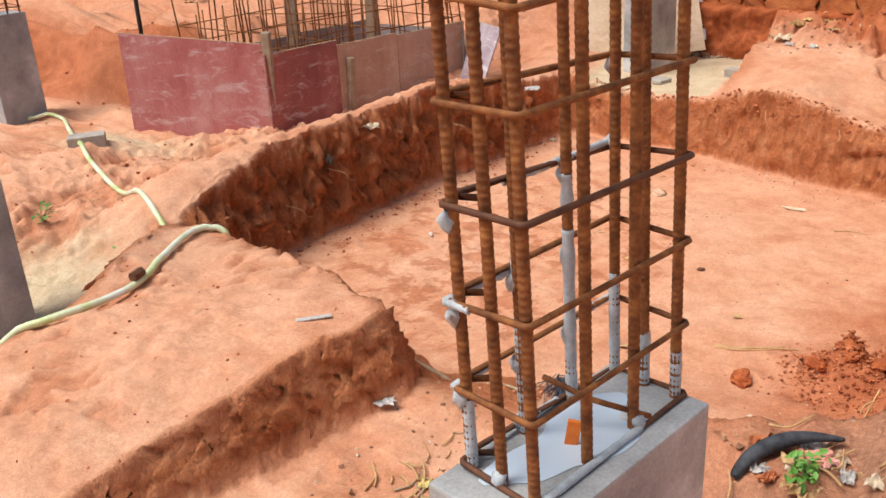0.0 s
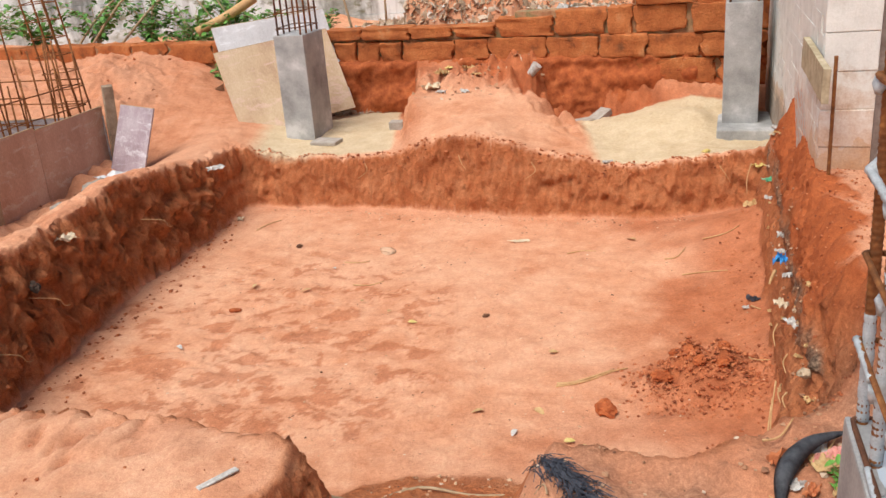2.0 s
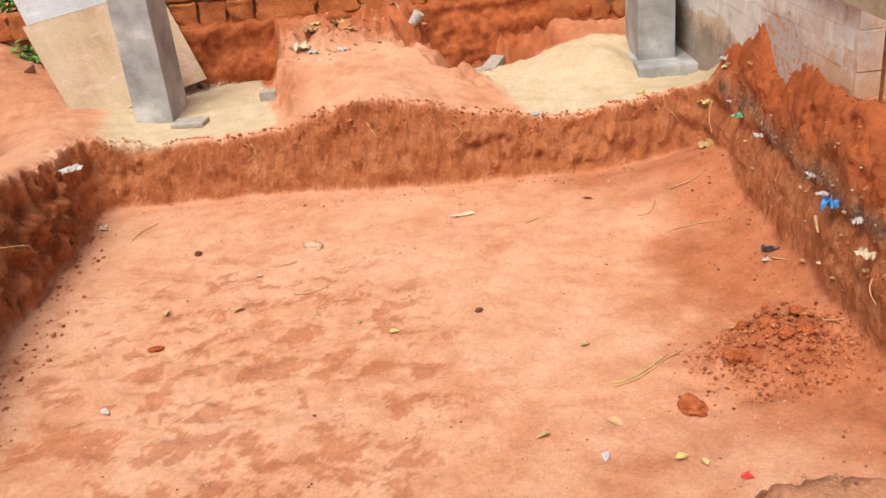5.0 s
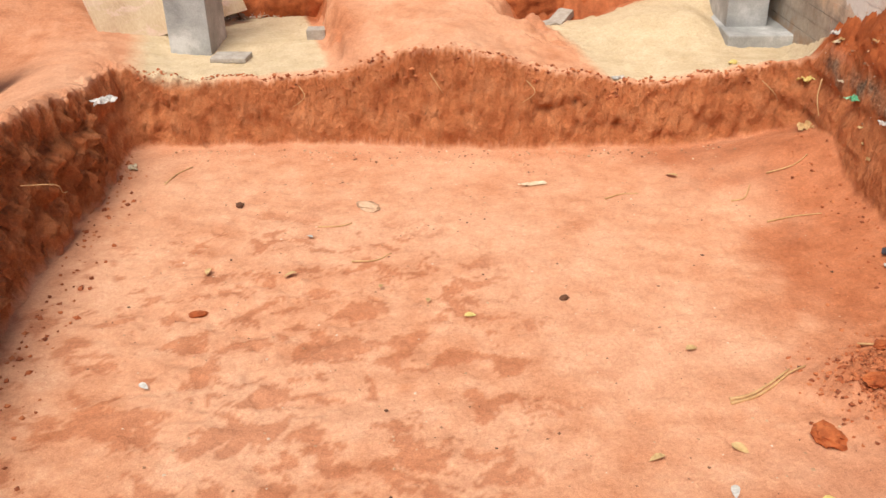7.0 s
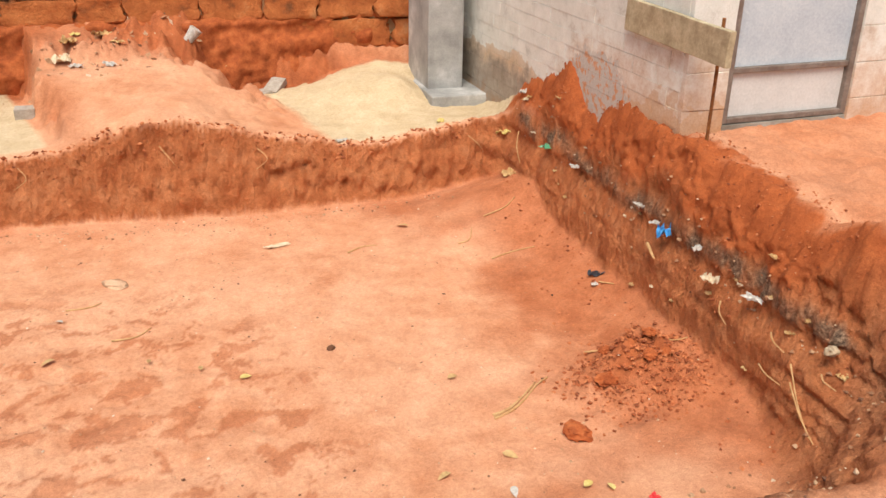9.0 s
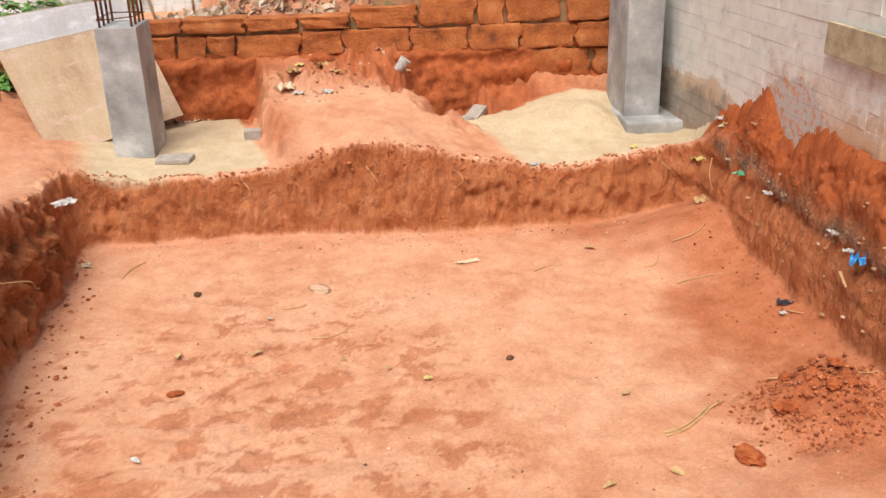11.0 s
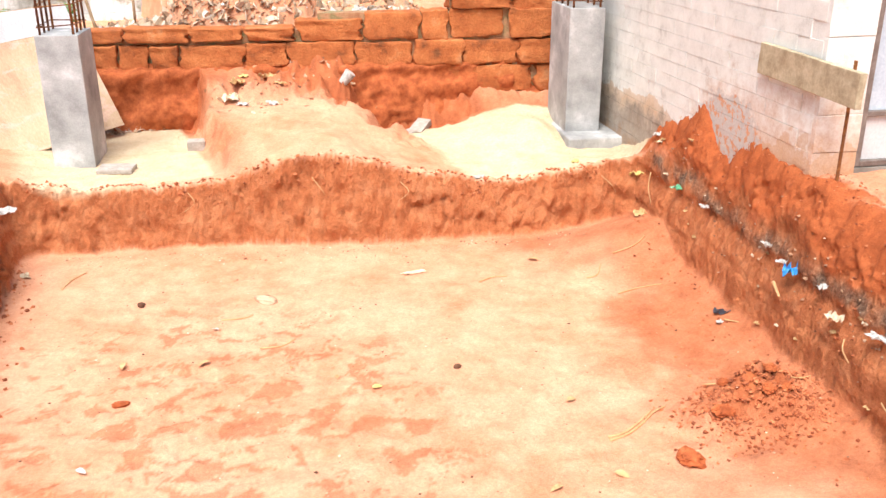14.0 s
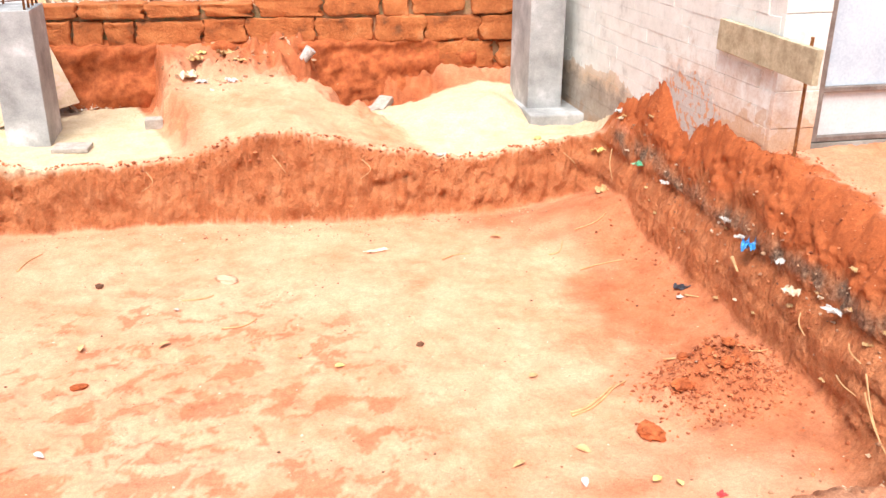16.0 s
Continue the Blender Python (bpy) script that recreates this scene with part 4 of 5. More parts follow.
# ---- stones, bricks and clods ----
STONE = plain("grey_stone", [(0.3, (0.24, 0.21, 0.18)), (0.7, (0.42, 0.38, 0.33))], 14, 0.92, bumps=0.5, dist=0.006)
BRICK = plain("grey_concrete_brick", [(0.3, (0.30, 0.26, 0.22)), (0.7, (0.46, 0.42, 0.37))], 16, 0.9, bumps=0.4, dist=0.004)
CLOD = plain("red_earth_clod", [(0.3, (0.26, 0.062, 0.020)), (0.55, (0.42, 0.112, 0.036)), (0.8, (0.52, 0.17, 0.06))], 22, 0.95, bumps=0.6, dist=0.008)


def rock(name, place, size, mat, label, category, seed=0, flat=0.7):
    bm = bmesh.new()
    bmesh.ops.create_icosphere(bm, subdivisions=3, radius=1.0)
    for v in bm.verts:
        v.co += 0.38 * noise.noise_vector(v.co * 1.5 + Vector((seed * 3.1, 0, 0))) + 0.24 * noise.noise_vector(v.co * 3.6 + Vector((0, seed, 0))) + 0.07 * noise.noise_vector(v.co * 9 + Vector((0, seed, 0)))
        v.co = Vector((v.co.x * size[0], v.co.y * size[1], v.co.z * size[2]))
    ob = part(name, bm, mat, smooth=name != "clod")
    ob.matrix_world = pose(place[0], place[1], place[2] if len(place) > 2 else height_at(*place[:2]) + size[2] * 0.55, 0, 0, seed * 47)
    return tagged(ob, label, category)


def brick_thing(place, turn, size, label, mat=BRICK, roll=0.0):
    bm = bmesh.new()
    box(bm, [-a / 2 for a in size], [a / 2 for a in size], bevel=0.006, rough=0.003, cuts=2)
    ob = part("brick", bm, mat)
    ob.matrix_world = pose(place[0], place[1], height_at(*place[:2]) + size[2] * 0.42, 2, roll, turn)
    return tagged(ob, label, "brick")


brick_thing((-5.10, 3.74), 48, (0.24, 0.12, 0.11), "loose grey concrete brick beside the hose")
brick_thing((-1.75, 7.33), -15, (0.12, 0.09, 0.07), "small grey brick half sunk in sand")
brick_thing((-0.23, 7.28), 25, (0.17, 0.10, 0.045), "grey broken brick beside the sand pile")
brick_thing((-0.10, 7.34), 40, (0.18, 0.11, 0.05), "grey broken brick leaning on another", roll=-20)
brick_thing((-2.30, 7.05), -20, (0.22, 0.14, 0.03), "thin grey concrete scrap at the column's foot")
rock("stone", (-3.76, 6.02), (0.11, 0.08, 0.075), STONE, "round grey-brown stone on the bank", "stone", 1)
rock("stone", (-3.82, 5.86), (0.06, 0.05, 0.04), STONE, "grey-brown stone on the bank", "stone", 2)
rock("stone", (-3.83, 5.44), (0.09, 0.06, 0.05), STONE, "grey stone on the bank", "stone", 3)
rock("stone", (-3.71, 5.33), (0.055, 0.05, 0.04), STONE, "small pale stone on the bank", "stone", 4)
rock("stone", (0.06, 7.50), (0.045, 0.04, 0.03), plain("ochre_stone", [(0.3, (0.50, 0.30, 0.10)), (0.7, (0.66, 0.44, 0.18))], 20, 0.9), "small ochre stone on the sand", "stone", 5)
for k, (x, y, a) in enumerate(((-0.645, 3.42, 0.042), (-0.38, 3.56, 0.035), (-0.14, 3.50, 0.03), (-0.24, 3.48, 0.026), (-0.10, 3.62, 0.024), (-0.30, 3.66, 0.022))):
    rock("clod", (x, y), (a * 1.25, a, a * 0.7), CLOD, "crumbly red earth clod on the pit floor", "clod", 10 + k)
rock("boulder", (0.72, 3.02), (0.16, 0.10, 0.07), CLOD, "flat red-brown stone on the yard", "stone", 31)
rock("boulder", (0.86, 3.22), (0.11, 0.06, 0.05), STONE, "dark brown stone on the yard", "stone", 32)


def crumbs(name, label, count, place, size, mat, seed, category="earth", flat=0.7, sharp=False):
    """Many small lumps strewn on the ground, in one mesh."""
    rng = random.Random(seed)
    verts, faces = [], []
    base = [(1, 0, 0), (-1, 0, 0), (0, 1, 0), (0, -1, 0), (0, 0, 1), (0, 0, -1)]
    tri = [(0, 2, 4), (2, 1, 4), (1, 3, 4), (3, 0, 4), (2, 0, 5), (1, 2, 5), (3, 1, 5), (0, 3, 5)]
    for _ in range(count):
        x, y = place(rng)
        r = size * min(2.0, math.exp(rng.gauss(0, 0.5)))
        z = height_at(x, y) + r * 0.25 * flat
        turn = Euler((rng.uniform(0, 6), rng.uniform(0, 6), rng.uniform(0, 6))).to_matrix()
        n = len(verts)
        for b in base:
            v = turn @ (Vector(b) * r * rng.uniform(0.6, 1.3))
            if sharp:
                v = turn @ Vector((b[0] * r * 1.6, b[1] * r, b[2] * r * 0.15))
            verts.append((x + v.x, y + v.y, z + v.z * flat))
        faces += [(n + a, n + b, n + c) for a, b, c in tri]
    me = bpy.data.meshes.new(name)
    me.from_pydata(verts, [], faces)
    me.materials.append(mat)
    return tagged(new(name, me), label, category, kind="stuff")


def island_material(name, stops, rough=0.9):
    m, t, b = material(name, rough)
    info = t.nodes.new("ShaderNodeNewGeometry").outputs["Random Per Island"]
    col = ramp(t, info, stops)
    fine = noise_tex(t, coords(t), 60, 4)
    col = mix(t, 0.4, col, ramp(t, fine, [(0.3, 0.3), (0.7, 0.7)]), "OVERLAY")
    t.links.new(col, b.inputs["Base Color"])
    return m


CRUMB = island_material("earth_crumbs", [(0.0, (0.20, 0.05, 0.018)), (0.5, (0.40, 0.11, 0.038)), (1.0, (0.55, 0.20, 0.08))])
CHIPS = island_material("mixed_chips", [(0.0, (0.16, 0.07, 0.04)), (0.4, (0.38, 0.19, 0.10)), (0.8, (0.54, 0.36, 0.22)), (1.0, (0.64, 0.54, 0.42))])
RUBBLE = island_material("tipped_rubble", [(0.0, (0.20, 0.11, 0.065)), (0.3, (0.40, 0.26, 0.16)), (0.6, (0.56, 0.45, 0.32)), (0.85, (0.48, 0.22, 0.11)), (1.0, (0.74, 0.72, 0.66))])
SHARDS = island_material("pale_shards", [(0.0, (0.26, 0.17, 0.11)), (0.3, (0.50, 0.38, 0.26)), (0.7, (0.66, 0.58, 0.46)), (0.85, (0.50, 0.28, 0.16)), (1.0, (0.80, 0.79, 0.75))])
crumbs("earth_crumbs", "small crumbs of red earth round the loose pile", 3600, lambda r: (r.gauss(-0.19, 0.14), r.gauss(3.56, 0.11)), 0.0056, CRUMB, 1)
crumbs("earth_crumbs", "crumbs of red earth along the far bank's foot", 320, lambda r: (lambda x: (x, 6.68 - 0.31 * (x + 2.6) - abs(r.gauss(0.0, 0.09)) - 0.08))(r.uniform(-2.7, 0.3)), 0.005, CHIPS, 2)
LIP = ((-2.93, -2.3, -1.83, -0.9, -0.37, 0.15, 0.52), (6.78, 6.63, 6.48, 6.12, 5.98, 5.84, 5.74))
crumbs("earth_crumbs", "crumbs and grit along the lip of the far bank", 700, lambda r: (lambda x: (x, float(np.interp(x, LIP[0], LIP[1])) + 0.04 + abs(r.gauss(0, 0.03))))(r.uniform(-2.9, 0.55)), 0.0075, CRUMB, 15)
crumbs("earth_crumbs", "loose red lumps on the heaped bank", 1100, lambda r: (lambda y: (0.27 * (y - 3.88) + r.uniform(0.26, 0.55), y))(r.uniform(2.5, 5.2)), 0.0042, CRUMB, 3)
crumbs("earth_crumbs", "crumbs of red earth under the right bank", 260, lambda r: (lambda y: (0.27 * (y - 3.88) + 0.17 - abs(r.gauss(0, 0.16)), y))(r.uniform(2.9, 5.4)), 0.0055, CRUMB, 4)
crumbs("gravel", "gritty chips in the dark layer along the bank", 190, lambda r: (lambda y: (0.27 * (y - 3.88) + r.gauss(0.25, 0.016), y))(r.uniform(2.5, 5.6)), 0.0065, CHIPS, 5, "gravel")
crumbs("gravel", "gritty chips on the near apron", 420, lambda r: (r.uniform(-1.6, -0.1), r.uniform(1.7, 2.95)), 0.007, CHIPS, 6, "gravel")
crumbs("gravel", "small bits strewn on the pit floor", 900, lambda r: (r.uniform(-3.0, 0.2), r.uniform(3.1, 6.2)), 0.0036, CHIPS, 7, "gravel", 0.5)
crumbs("gravel", "dark specks strewn on the pit floor", 130, lambda r: (r.uniform(-2.9, 0.1), r.uniform(3.1, 6.0)), 0.0045, RUST_DARK, 8, "gravel", 0.5)
crumbs("rubble", "tipped rubble and broken tile behind the block wall", 4200, lambda r: (r.gauss(-1.5, 0.55), 8.02 + abs(r.gauss(0.25, 0.4))), 0.012, RUBBLE, 9, "rubble")
crumbs("rubble", "sharp tile shards on the rubble heap", 3200, lambda r: (r.gauss(-1.5, 0.6), 8.05 + abs(r.gauss(0.35, 0.4))), 0.024, SHARDS, 10, "rubble", 0.8, True)
crumbs("rubble", "stones and shards spilling towards the block wall's end", 700, lambda r: (r.uniform(-0.9, 0.3), 7.85 + abs(r.gauss(0.2, 0.3))), 0.016, SHARDS, 16, "rubble", 0.8, True)
crumbs("earth_crumbs", "small lumps and stones on the mound", 90, lambda r: (r.uniform(-3.0, -1.85), r.uniform(0.9, 2.6)), 0.005, CRUMB, 11)
crumbs("earth_crumbs", "lumps along the left bank's foot", 240, lambda r: (lambda y: (-3.35 + 0.14 * (y - 3.8) + abs(r.gauss(0.06, 0.07)), y))(r.uniform(3.2, 6.6)), 0.008, CRUMB, 12)
crumbs("gravel", "litter chips on the earth heap by the block wall", 160, lambda r: (r.gauss(-1.05, 0.3), r.gauss(7.6, 0.16)), 0.011, CHIPS, 13, "litter", 0.7, True)
crumbs("earth_crumbs", "lumps and stones on the ground to the west", 400, lambda r: (r.uniform(-7.5, -3.8), r.uniform(2.5, 9.0)), 0.012, CRUMB, 14)

# ---- small litter ----
LEAF_Y = plain("yellow_leaf", [(0.3, (0.56, 0.42, 0.12)), (0.7, (0.70, 0.60, 0.26))], 30, 0.6)
LEAF_DRY = plain("dry_leaf", [(0.3, (0.42, 0.25, 0.10)), (0.7, (0.62, 0.44, 0.22))], 30, 0.8)
STRAW = plain("dry_straw", [(0.3, (0.46, 0.26, 0.11)), (0.7, (0.62, 0.40, 0.20))], 20, 0.8)
PAPER = plain("white_plastic", [(0.3, (0.36, 0.34, 0.31)), (0.7, (0.64, 0.62, 0.58))], 45, 0.5)
WHITE_FILM = plain("white_film", [(0.3, (0.60, 0.62, 0.63)), (0.7, (0.80, 0.82, 0.83))], 20, 0.4, spec=0.5)
CHAR = plain("charred_wood", [(0.3, (0.03, 0.022, 0.018)), (0.7, (0.09, 0.06, 0.045))], 40, 0.9)
BLUE = plain("bright_blue_plastic", [(0.3, (0.02, 0.20, 0.55)), (0.7, (0.10, 0.42, 0.78))], 40, 0.4)
BLACK = plain("black_plastic", [(0.3, (0.02, 0.022, 0.03)), (0.7, (0.07, 0.075, 0.095))], 20, 0.45, spec=0.5)
CREAM = plain("cream_cloth", [(0.3, (0.52, 0.40, 0.26)), (0.7, (0.74, 0.64, 0.48))], 30, 0.85)
PINK = plain("pink_paper", [(0.3, (0.62, 0.24, 0.20)), (0.7, (0.74, 0.40, 0.34))], 20, 0.7)
RED = plain("red_plastic", [(0.3, (0.55, 0.02, 0.03)), (0.7, (0.72, 0.06, 0.06))], 20, 0.5)
GREENP = plain("green_plastic", [(0.3, (0.03, 0.30, 0.14)), (0.7, (0.30, 0.55, 0.36))], 30, 0.5)
GREEN = plain("green_leaf", [(0.3, (0.05, 0.15, 0.025)), (0.55, (0.11, 0.27, 0.05)), (0.75, (0.20, 0.40, 0.10))], 8, 0.55, bumps=0.1)
GREEN_LIGHT = plain("light_green_leaf", [(0.3, (0.10, 0.28, 0.04)), (0.7, (0.22, 0.46, 0.10))], 8, 0.5, bumps=0.1)
TWIG = plain("pale_twig", [(0.3, (0.30, 0.20, 0.11)), (0.7, (0.48, 0.37, 0.24))], 20, 0.85)


def scrap(name, place, size, mat, label, category, seed=0, tall=0.5, turn=0.0, z=None):
    """A crumpled sheet: a fine grid folded by noise, with some thickness."""
    bm = bmesh.new()
    bmesh.ops.create_grid(bm, x_segments=9, y_segments=9, size=0.5)
    for v in bm.verts:
        p = v.co * 5.0 + Vector((seed * 1.7, seed * 0.9, 0))
        n = noise.noise_vector(p)
        edge = 1 + 0.7 * noise.noise(p * 0.6 + Vector((5, 5, 5)))
        v.co = Vector((v.co.x * size[0] * edge + n.x * size[0] * 0.12, v.co.y * size[1] * edge + n.y * size[1] * 0.12, (0.5 + n.z) * max(size) * tall * 0.6))
    bmesh.ops.solidify(bm, geom=bm.faces[:], thickness=0.002)
    ob = part(name, bm, mat, smooth=False)
    ob.matrix_world = pose(place[0], place[1], (height_at(*place) if z is None else z) + 0.004, 0, 0, turn)
    return tagged(ob, label, category)


def leaf_blade(bm, m, length, width, fold=0.25):
    """A leaf folded along its midrib."""
    rows = [(0.0, 0.02), (0.2, 0.75), (0.45, 1.0), (0.75, 0.7), (1.0, 0.03)]
    left, mid, right = [], [], []
    for f, w in rows:
        sag = -0.25 * f * f * length
        mid.append(bm.verts.new(m @ Vector((f * length, 0, sag))))
        left.append(bm.verts.new(m @ Vector((f * length, w * width / 2, sag + fold * w * width / 2))))
        right.append(bm.verts.new(m @ Vector((f * length, -w * width / 2, sag + fold * w * width / 2))))
    for i in range(len(rows) - 1):
        bm.faces.new((mid[i], mid[i + 1], left[i + 1], left[i]))
        bm.faces.new((right[i], right[i + 1], mid[i + 1], mid[i]))


def fallen_leaf(place, size, mat, label, turn, seed=0):
    bm = bmesh.new()
    leaf_blade(bm, pose(0, 0, 0.006, 10, -6, 0), size, size * 0.55, 0.3)
    ob = part("leaf", bm, mat, smooth=True)
    ob.matrix_world = pose(place[0], place[1], height_at(*place) + 0.006, 0, 0, turn)
    tagged(ob, label, "leaf", "fallen leaves")


def twig(points, radius, mat, label, name="twig", lift=0.004, sides=6):
    path = smooth_path([(p[0], p[1], (p[2] if len(p) > 2 else height_at(p[0], p[1])) + lift) for p in points], 4)
    bm = bmesh.new()
    n = len(path)
    tube(bm, path, [radius * (1.15 - 0.6 * i / n) for i in range(n)], sides)
    return tagged(part(name, bm, mat, smooth=True), label, name)


for k, (x, y, s, m, lab) in enumerate(((-1.545, 4.43, 0.05, LEAF_Y, "small yellow leaf on the pit floor"), (-1.825, 4.72, 0.035, LEAF_DRY, "dry brown leaf on the pit floor"),
                                       (-2.04, 5.27, 0.045, PAPER, "white leaf-shaped scrap on the pit floor"), (-1.16, 3.48, 0.055, LEAF_DRY, "pale dry leaf on the pit floor"),
                                       (-1.03, 3.30, 0.05, PAPER, "whitish scrap of leaf on the pit floor"), (-0.94, 3.48, 0.06, LEAF_DRY, "curled dry leaf on the pit floor"),
                                       (-0.835, 3.99, 0.05, LEAF_DRY, "small dry leaf on the pit floor"), (-1.66, 4.56, 0.04, LEAF_DRY, "curled dry leaf on the pit floor"),
                                       (-0.16, 5.41, 0.07, LEAF_DRY, "pale dry leaf on the pit floor"), (-2.14, 4.94, 0.06, LEAF_DRY, "shredded dry leaf on the pit floor"),
                                       (-2.5, 5.1, 0.05, LEAF_DRY, "dry leaf on the pit floor"), (-2.75, 4.3, 0.045, PAPER, "whitish leaf scrap on the pit floor"),
                                       (-0.85, 3.15, 0.05, LEAF_Y, "small yellow leaf on the pit floor"), (-0.78, 3.08, 0.045, LEAF_Y, "small yellow leaf on the pit floor"))):
    fallen_leaf((x, y), s, m, lab, 61 * k, k)
scrap("bone_shaped_scrap", (-0.874, 5.574), (0.12, 0.035), CREAM, "cream strip of plastic on the pit floor", "scrap", 1, 0.12, -8)
rock("stone", (-1.738, 5.556), (0.07, 0.045, 0.012), plain("pale_flat_stone", [(0.3, (0.58, 0.35, 0.22)), (0.7, (0.68, 0.46, 0.31))], 40, 0.9), "pale flat stone pressed into the floor", "stone", 41)
rock("clod", (-2.547, 4.745), (0.035, 0.02, 0.012), CLOD, "dark wet lump on the pit floor", "clod", 42)
rock("clod", (-1.125, 4.455), (0.022, 0.016, 0.010), RUST_DARK, "small dark pellet on the pit floor", "clod", 43)
rock("clod", (-2.35, 5.75), (0.03, 0.02, 0.012), RUST_DARK, "small dark lump on the pit floor", "clod", 44)
scrap("plastic_scrap", (0.185, 4.25), (0.03, 0.025), PAPER, "small white plastic scrap on the slipped earth", "scrap", 3, 0.5)
STALK = [(-0.830, 3.673), (-0.756, 3.675), (-0.668, 3.705), (-0.560, 3.761), (-0.490, 3.779)]
twig(STALK, 0.0055, STRAW, "split straw-coloured stalk beside another", "stalk")
twig([(a + 0.006, b + 0.018) for a, b in STALK[:4]], 0.0062, STRAW, "bent straw-coloured stalk on the pit floor", "stalk")
for pts in (((0.20, 5.19), (0.33, 5.17), (0.42, 5.20)), ((0.0, 4.83), (0.13, 4.83), (0.24, 4.78)), ((0.21, 4.25), (0.23, 4.17)), ((-0.05, 5.07), (0.02, 5.07), (0.09, 5.15)),
            ((-0.28, 3.80), (-0.17, 3.70), (-0.07, 3.66)), ((-0.07, 3.66), (0.02, 3.60), (0.09, 3.58)), ((-2.72, 6.12), (-2.66, 6.25), (-2.58, 6.33)), ((-2.0, 5.4), (-1.9, 5.38), (-1.84, 5.4)),
            ((-1.9, 5.0), (-1.8, 4.98), (-1.72, 5.03)), ((-0.6, 5.3), (-0.5, 5.33), (-0.42, 5.31))):
    twig(pts, 0.0042, STRAW, "dry straw lying on the earth", "straw")


def on_bank(y, out, z):
    return (0.27 * (y - 3.88) + out, y, z)


for a, b in (((3.14, 0.20, -0.02), (3.05, 0.19, -0.05)), ((3.16, 0.185, -0.16), (3.02, 0.18, -0.17)), ((2.98, 0.15, -0.04), (2.78, 0.14, -0.28)), ((2.96, 0.14, -0.10), (2.74, 0.13, -0.27)),
             ((3.42, 0.18, -0.03), (3.36, 0.17, -0.1)), ((5.30, 0.12, 0.10), (5.22, 0.10, -0.06)), ((2.86, 0.18, -0.02), (2.78, 0.17, -0.03))):
    twig([on_bank(*a), on_bank((a[0] + b[0]) / 2 + 0.012, (a[1] + b[1]) / 2 - 0.012, (a[2] + b[2]) / 2), on_bank(*b)], 0.003, STRAW, "pale root sticking out of the cut bank", "root")
for k, (x, z) in enumerate(((-1.25, -0.02), (-0.75, -0.06), (0.42, -0.05), (-1.95, -0.1))):
    y = 6.29 - 0.36 * (x + 1.4) - 0.02
    twig([(x, y + 0.06, z + 0.04), (x + 0.02, y - 0.03, z), (x + 0.05 * (-1) ** k, y - 0.03, z - 0.05)], 0.0022, STRAW, "pale root hanging from the cut bank", "root")
for k, (y, z) in enumerate(((4.12, 0.0), (3.75, -0.12), (5.3, 0.0))):
    x = -3.36 + 0.14 * (y - 3.8)
    twig([(x - 0.06, y, z), (x + 0.07, y + 0.02, z - 0.02), (x + 0.085, y + 0.05, z - 0.07), (x + 0.10, y + 0.08, z - 0.08)], 0.0022, STRAW, "pale root hanging from the cut bank", "root")
rock("clod", (-3.33, 4.12, 0.06), (0.02, 0.035, 0.03), CHAR, "black charred lump in the cut bank", "clod", 51)

# along the dark layer of the right bank
scrap("plastic_bag", (0.225, 3.90), (0.085, 0.055), BLUE, "crumpled bright blue plastic bag on the bank", "plastic bag", 5, 1.0, 40, 0.03)
scrap("plastic_bag", (0.245, 3.97), (0.035, 0.03), PAPER, "small white plastic scrap on the bank", "scrap", 6, 0.8, 10, 0.06)
scrap("plastic_bag", (0.24, 4.31), (0.06, 0.04), BLACK, "crumpled black plastic bag on the slipped earth", "plastic bag", 7, 0.8, -30)
scrap("cloth_rag", (0.10, 3.52), (0.035, 0.06), CREAM, "torn cream rag hanging from the bank", "rag", 8, 0.9, 20, 0.0)
scrap("plastic_bag", (0.07, 3.28), (0.035, 0.08), PAPER, "torn grey-white plastic in the bank", "plastic bag", 9, 0.4, 15, 0.03)
scrap("plastic_bag", (0.17, 3.66), (0.04, 0.035), PAPER, "white plastic scrap on the bank", "scrap", 10, 0.8, 15, 0.07)
scrap("plastic_bag", (0.55, 5.10), (0.06, 0.05), GREENP, "pale green plastic scrap on the bank", "scrap", 11, 0.8, 5)
scrap("plastic_bag", (0.42, 4.72), (0.04, 0.035), PAPER, "white plastic scrap on the bank", "scrap", 12, 0.7, 60, 0.07)
scrap("leaf_litter", (0.56, 5.44), (0.09, 0.07), LEAF_DRY, "dry ochre leaf on the bank's corner", "leaf", 13, 0.5, 60)
scrap("leaf_litter", (0.66, 5.64), (0.07, 0.06), LEAF_Y, "yellowish leaves on the bank's corner", "leaf", 14, 0.6, 10)
scrap("plastic_bag", (0.72, 5.53), (0.055, 0.04), PAPER, "white plastic scrap on the bank's corner", "scrap", 15, 0.6, 10)
scrap("plastic_bag", (0.29, 4.12), (0.05, 0.03), PAPER, "torn white plastic on the bank", "scrap", 16, 0.7, 70, 0.08)
rock("stone", (-0.03, 2.88, 0.045), (0.024, 0.02, 0.018), plain("cream_stone", [(0.3, (0.38, 0.28, 0.18)), (0.7, (0.56, 0.45, 0.32))], 40, 0.9), "cream stone in the bank's edge", "stone", 52)
twig([on_bank(3.99, 0.2, -0.04), on_bank(3.93, 0.18, -0.05), on_bank(3.89, 0.17, -0.06)], 0.008, STRAW, "short yellow stalk in the bank", "stalk")
rng = random.Random(77)
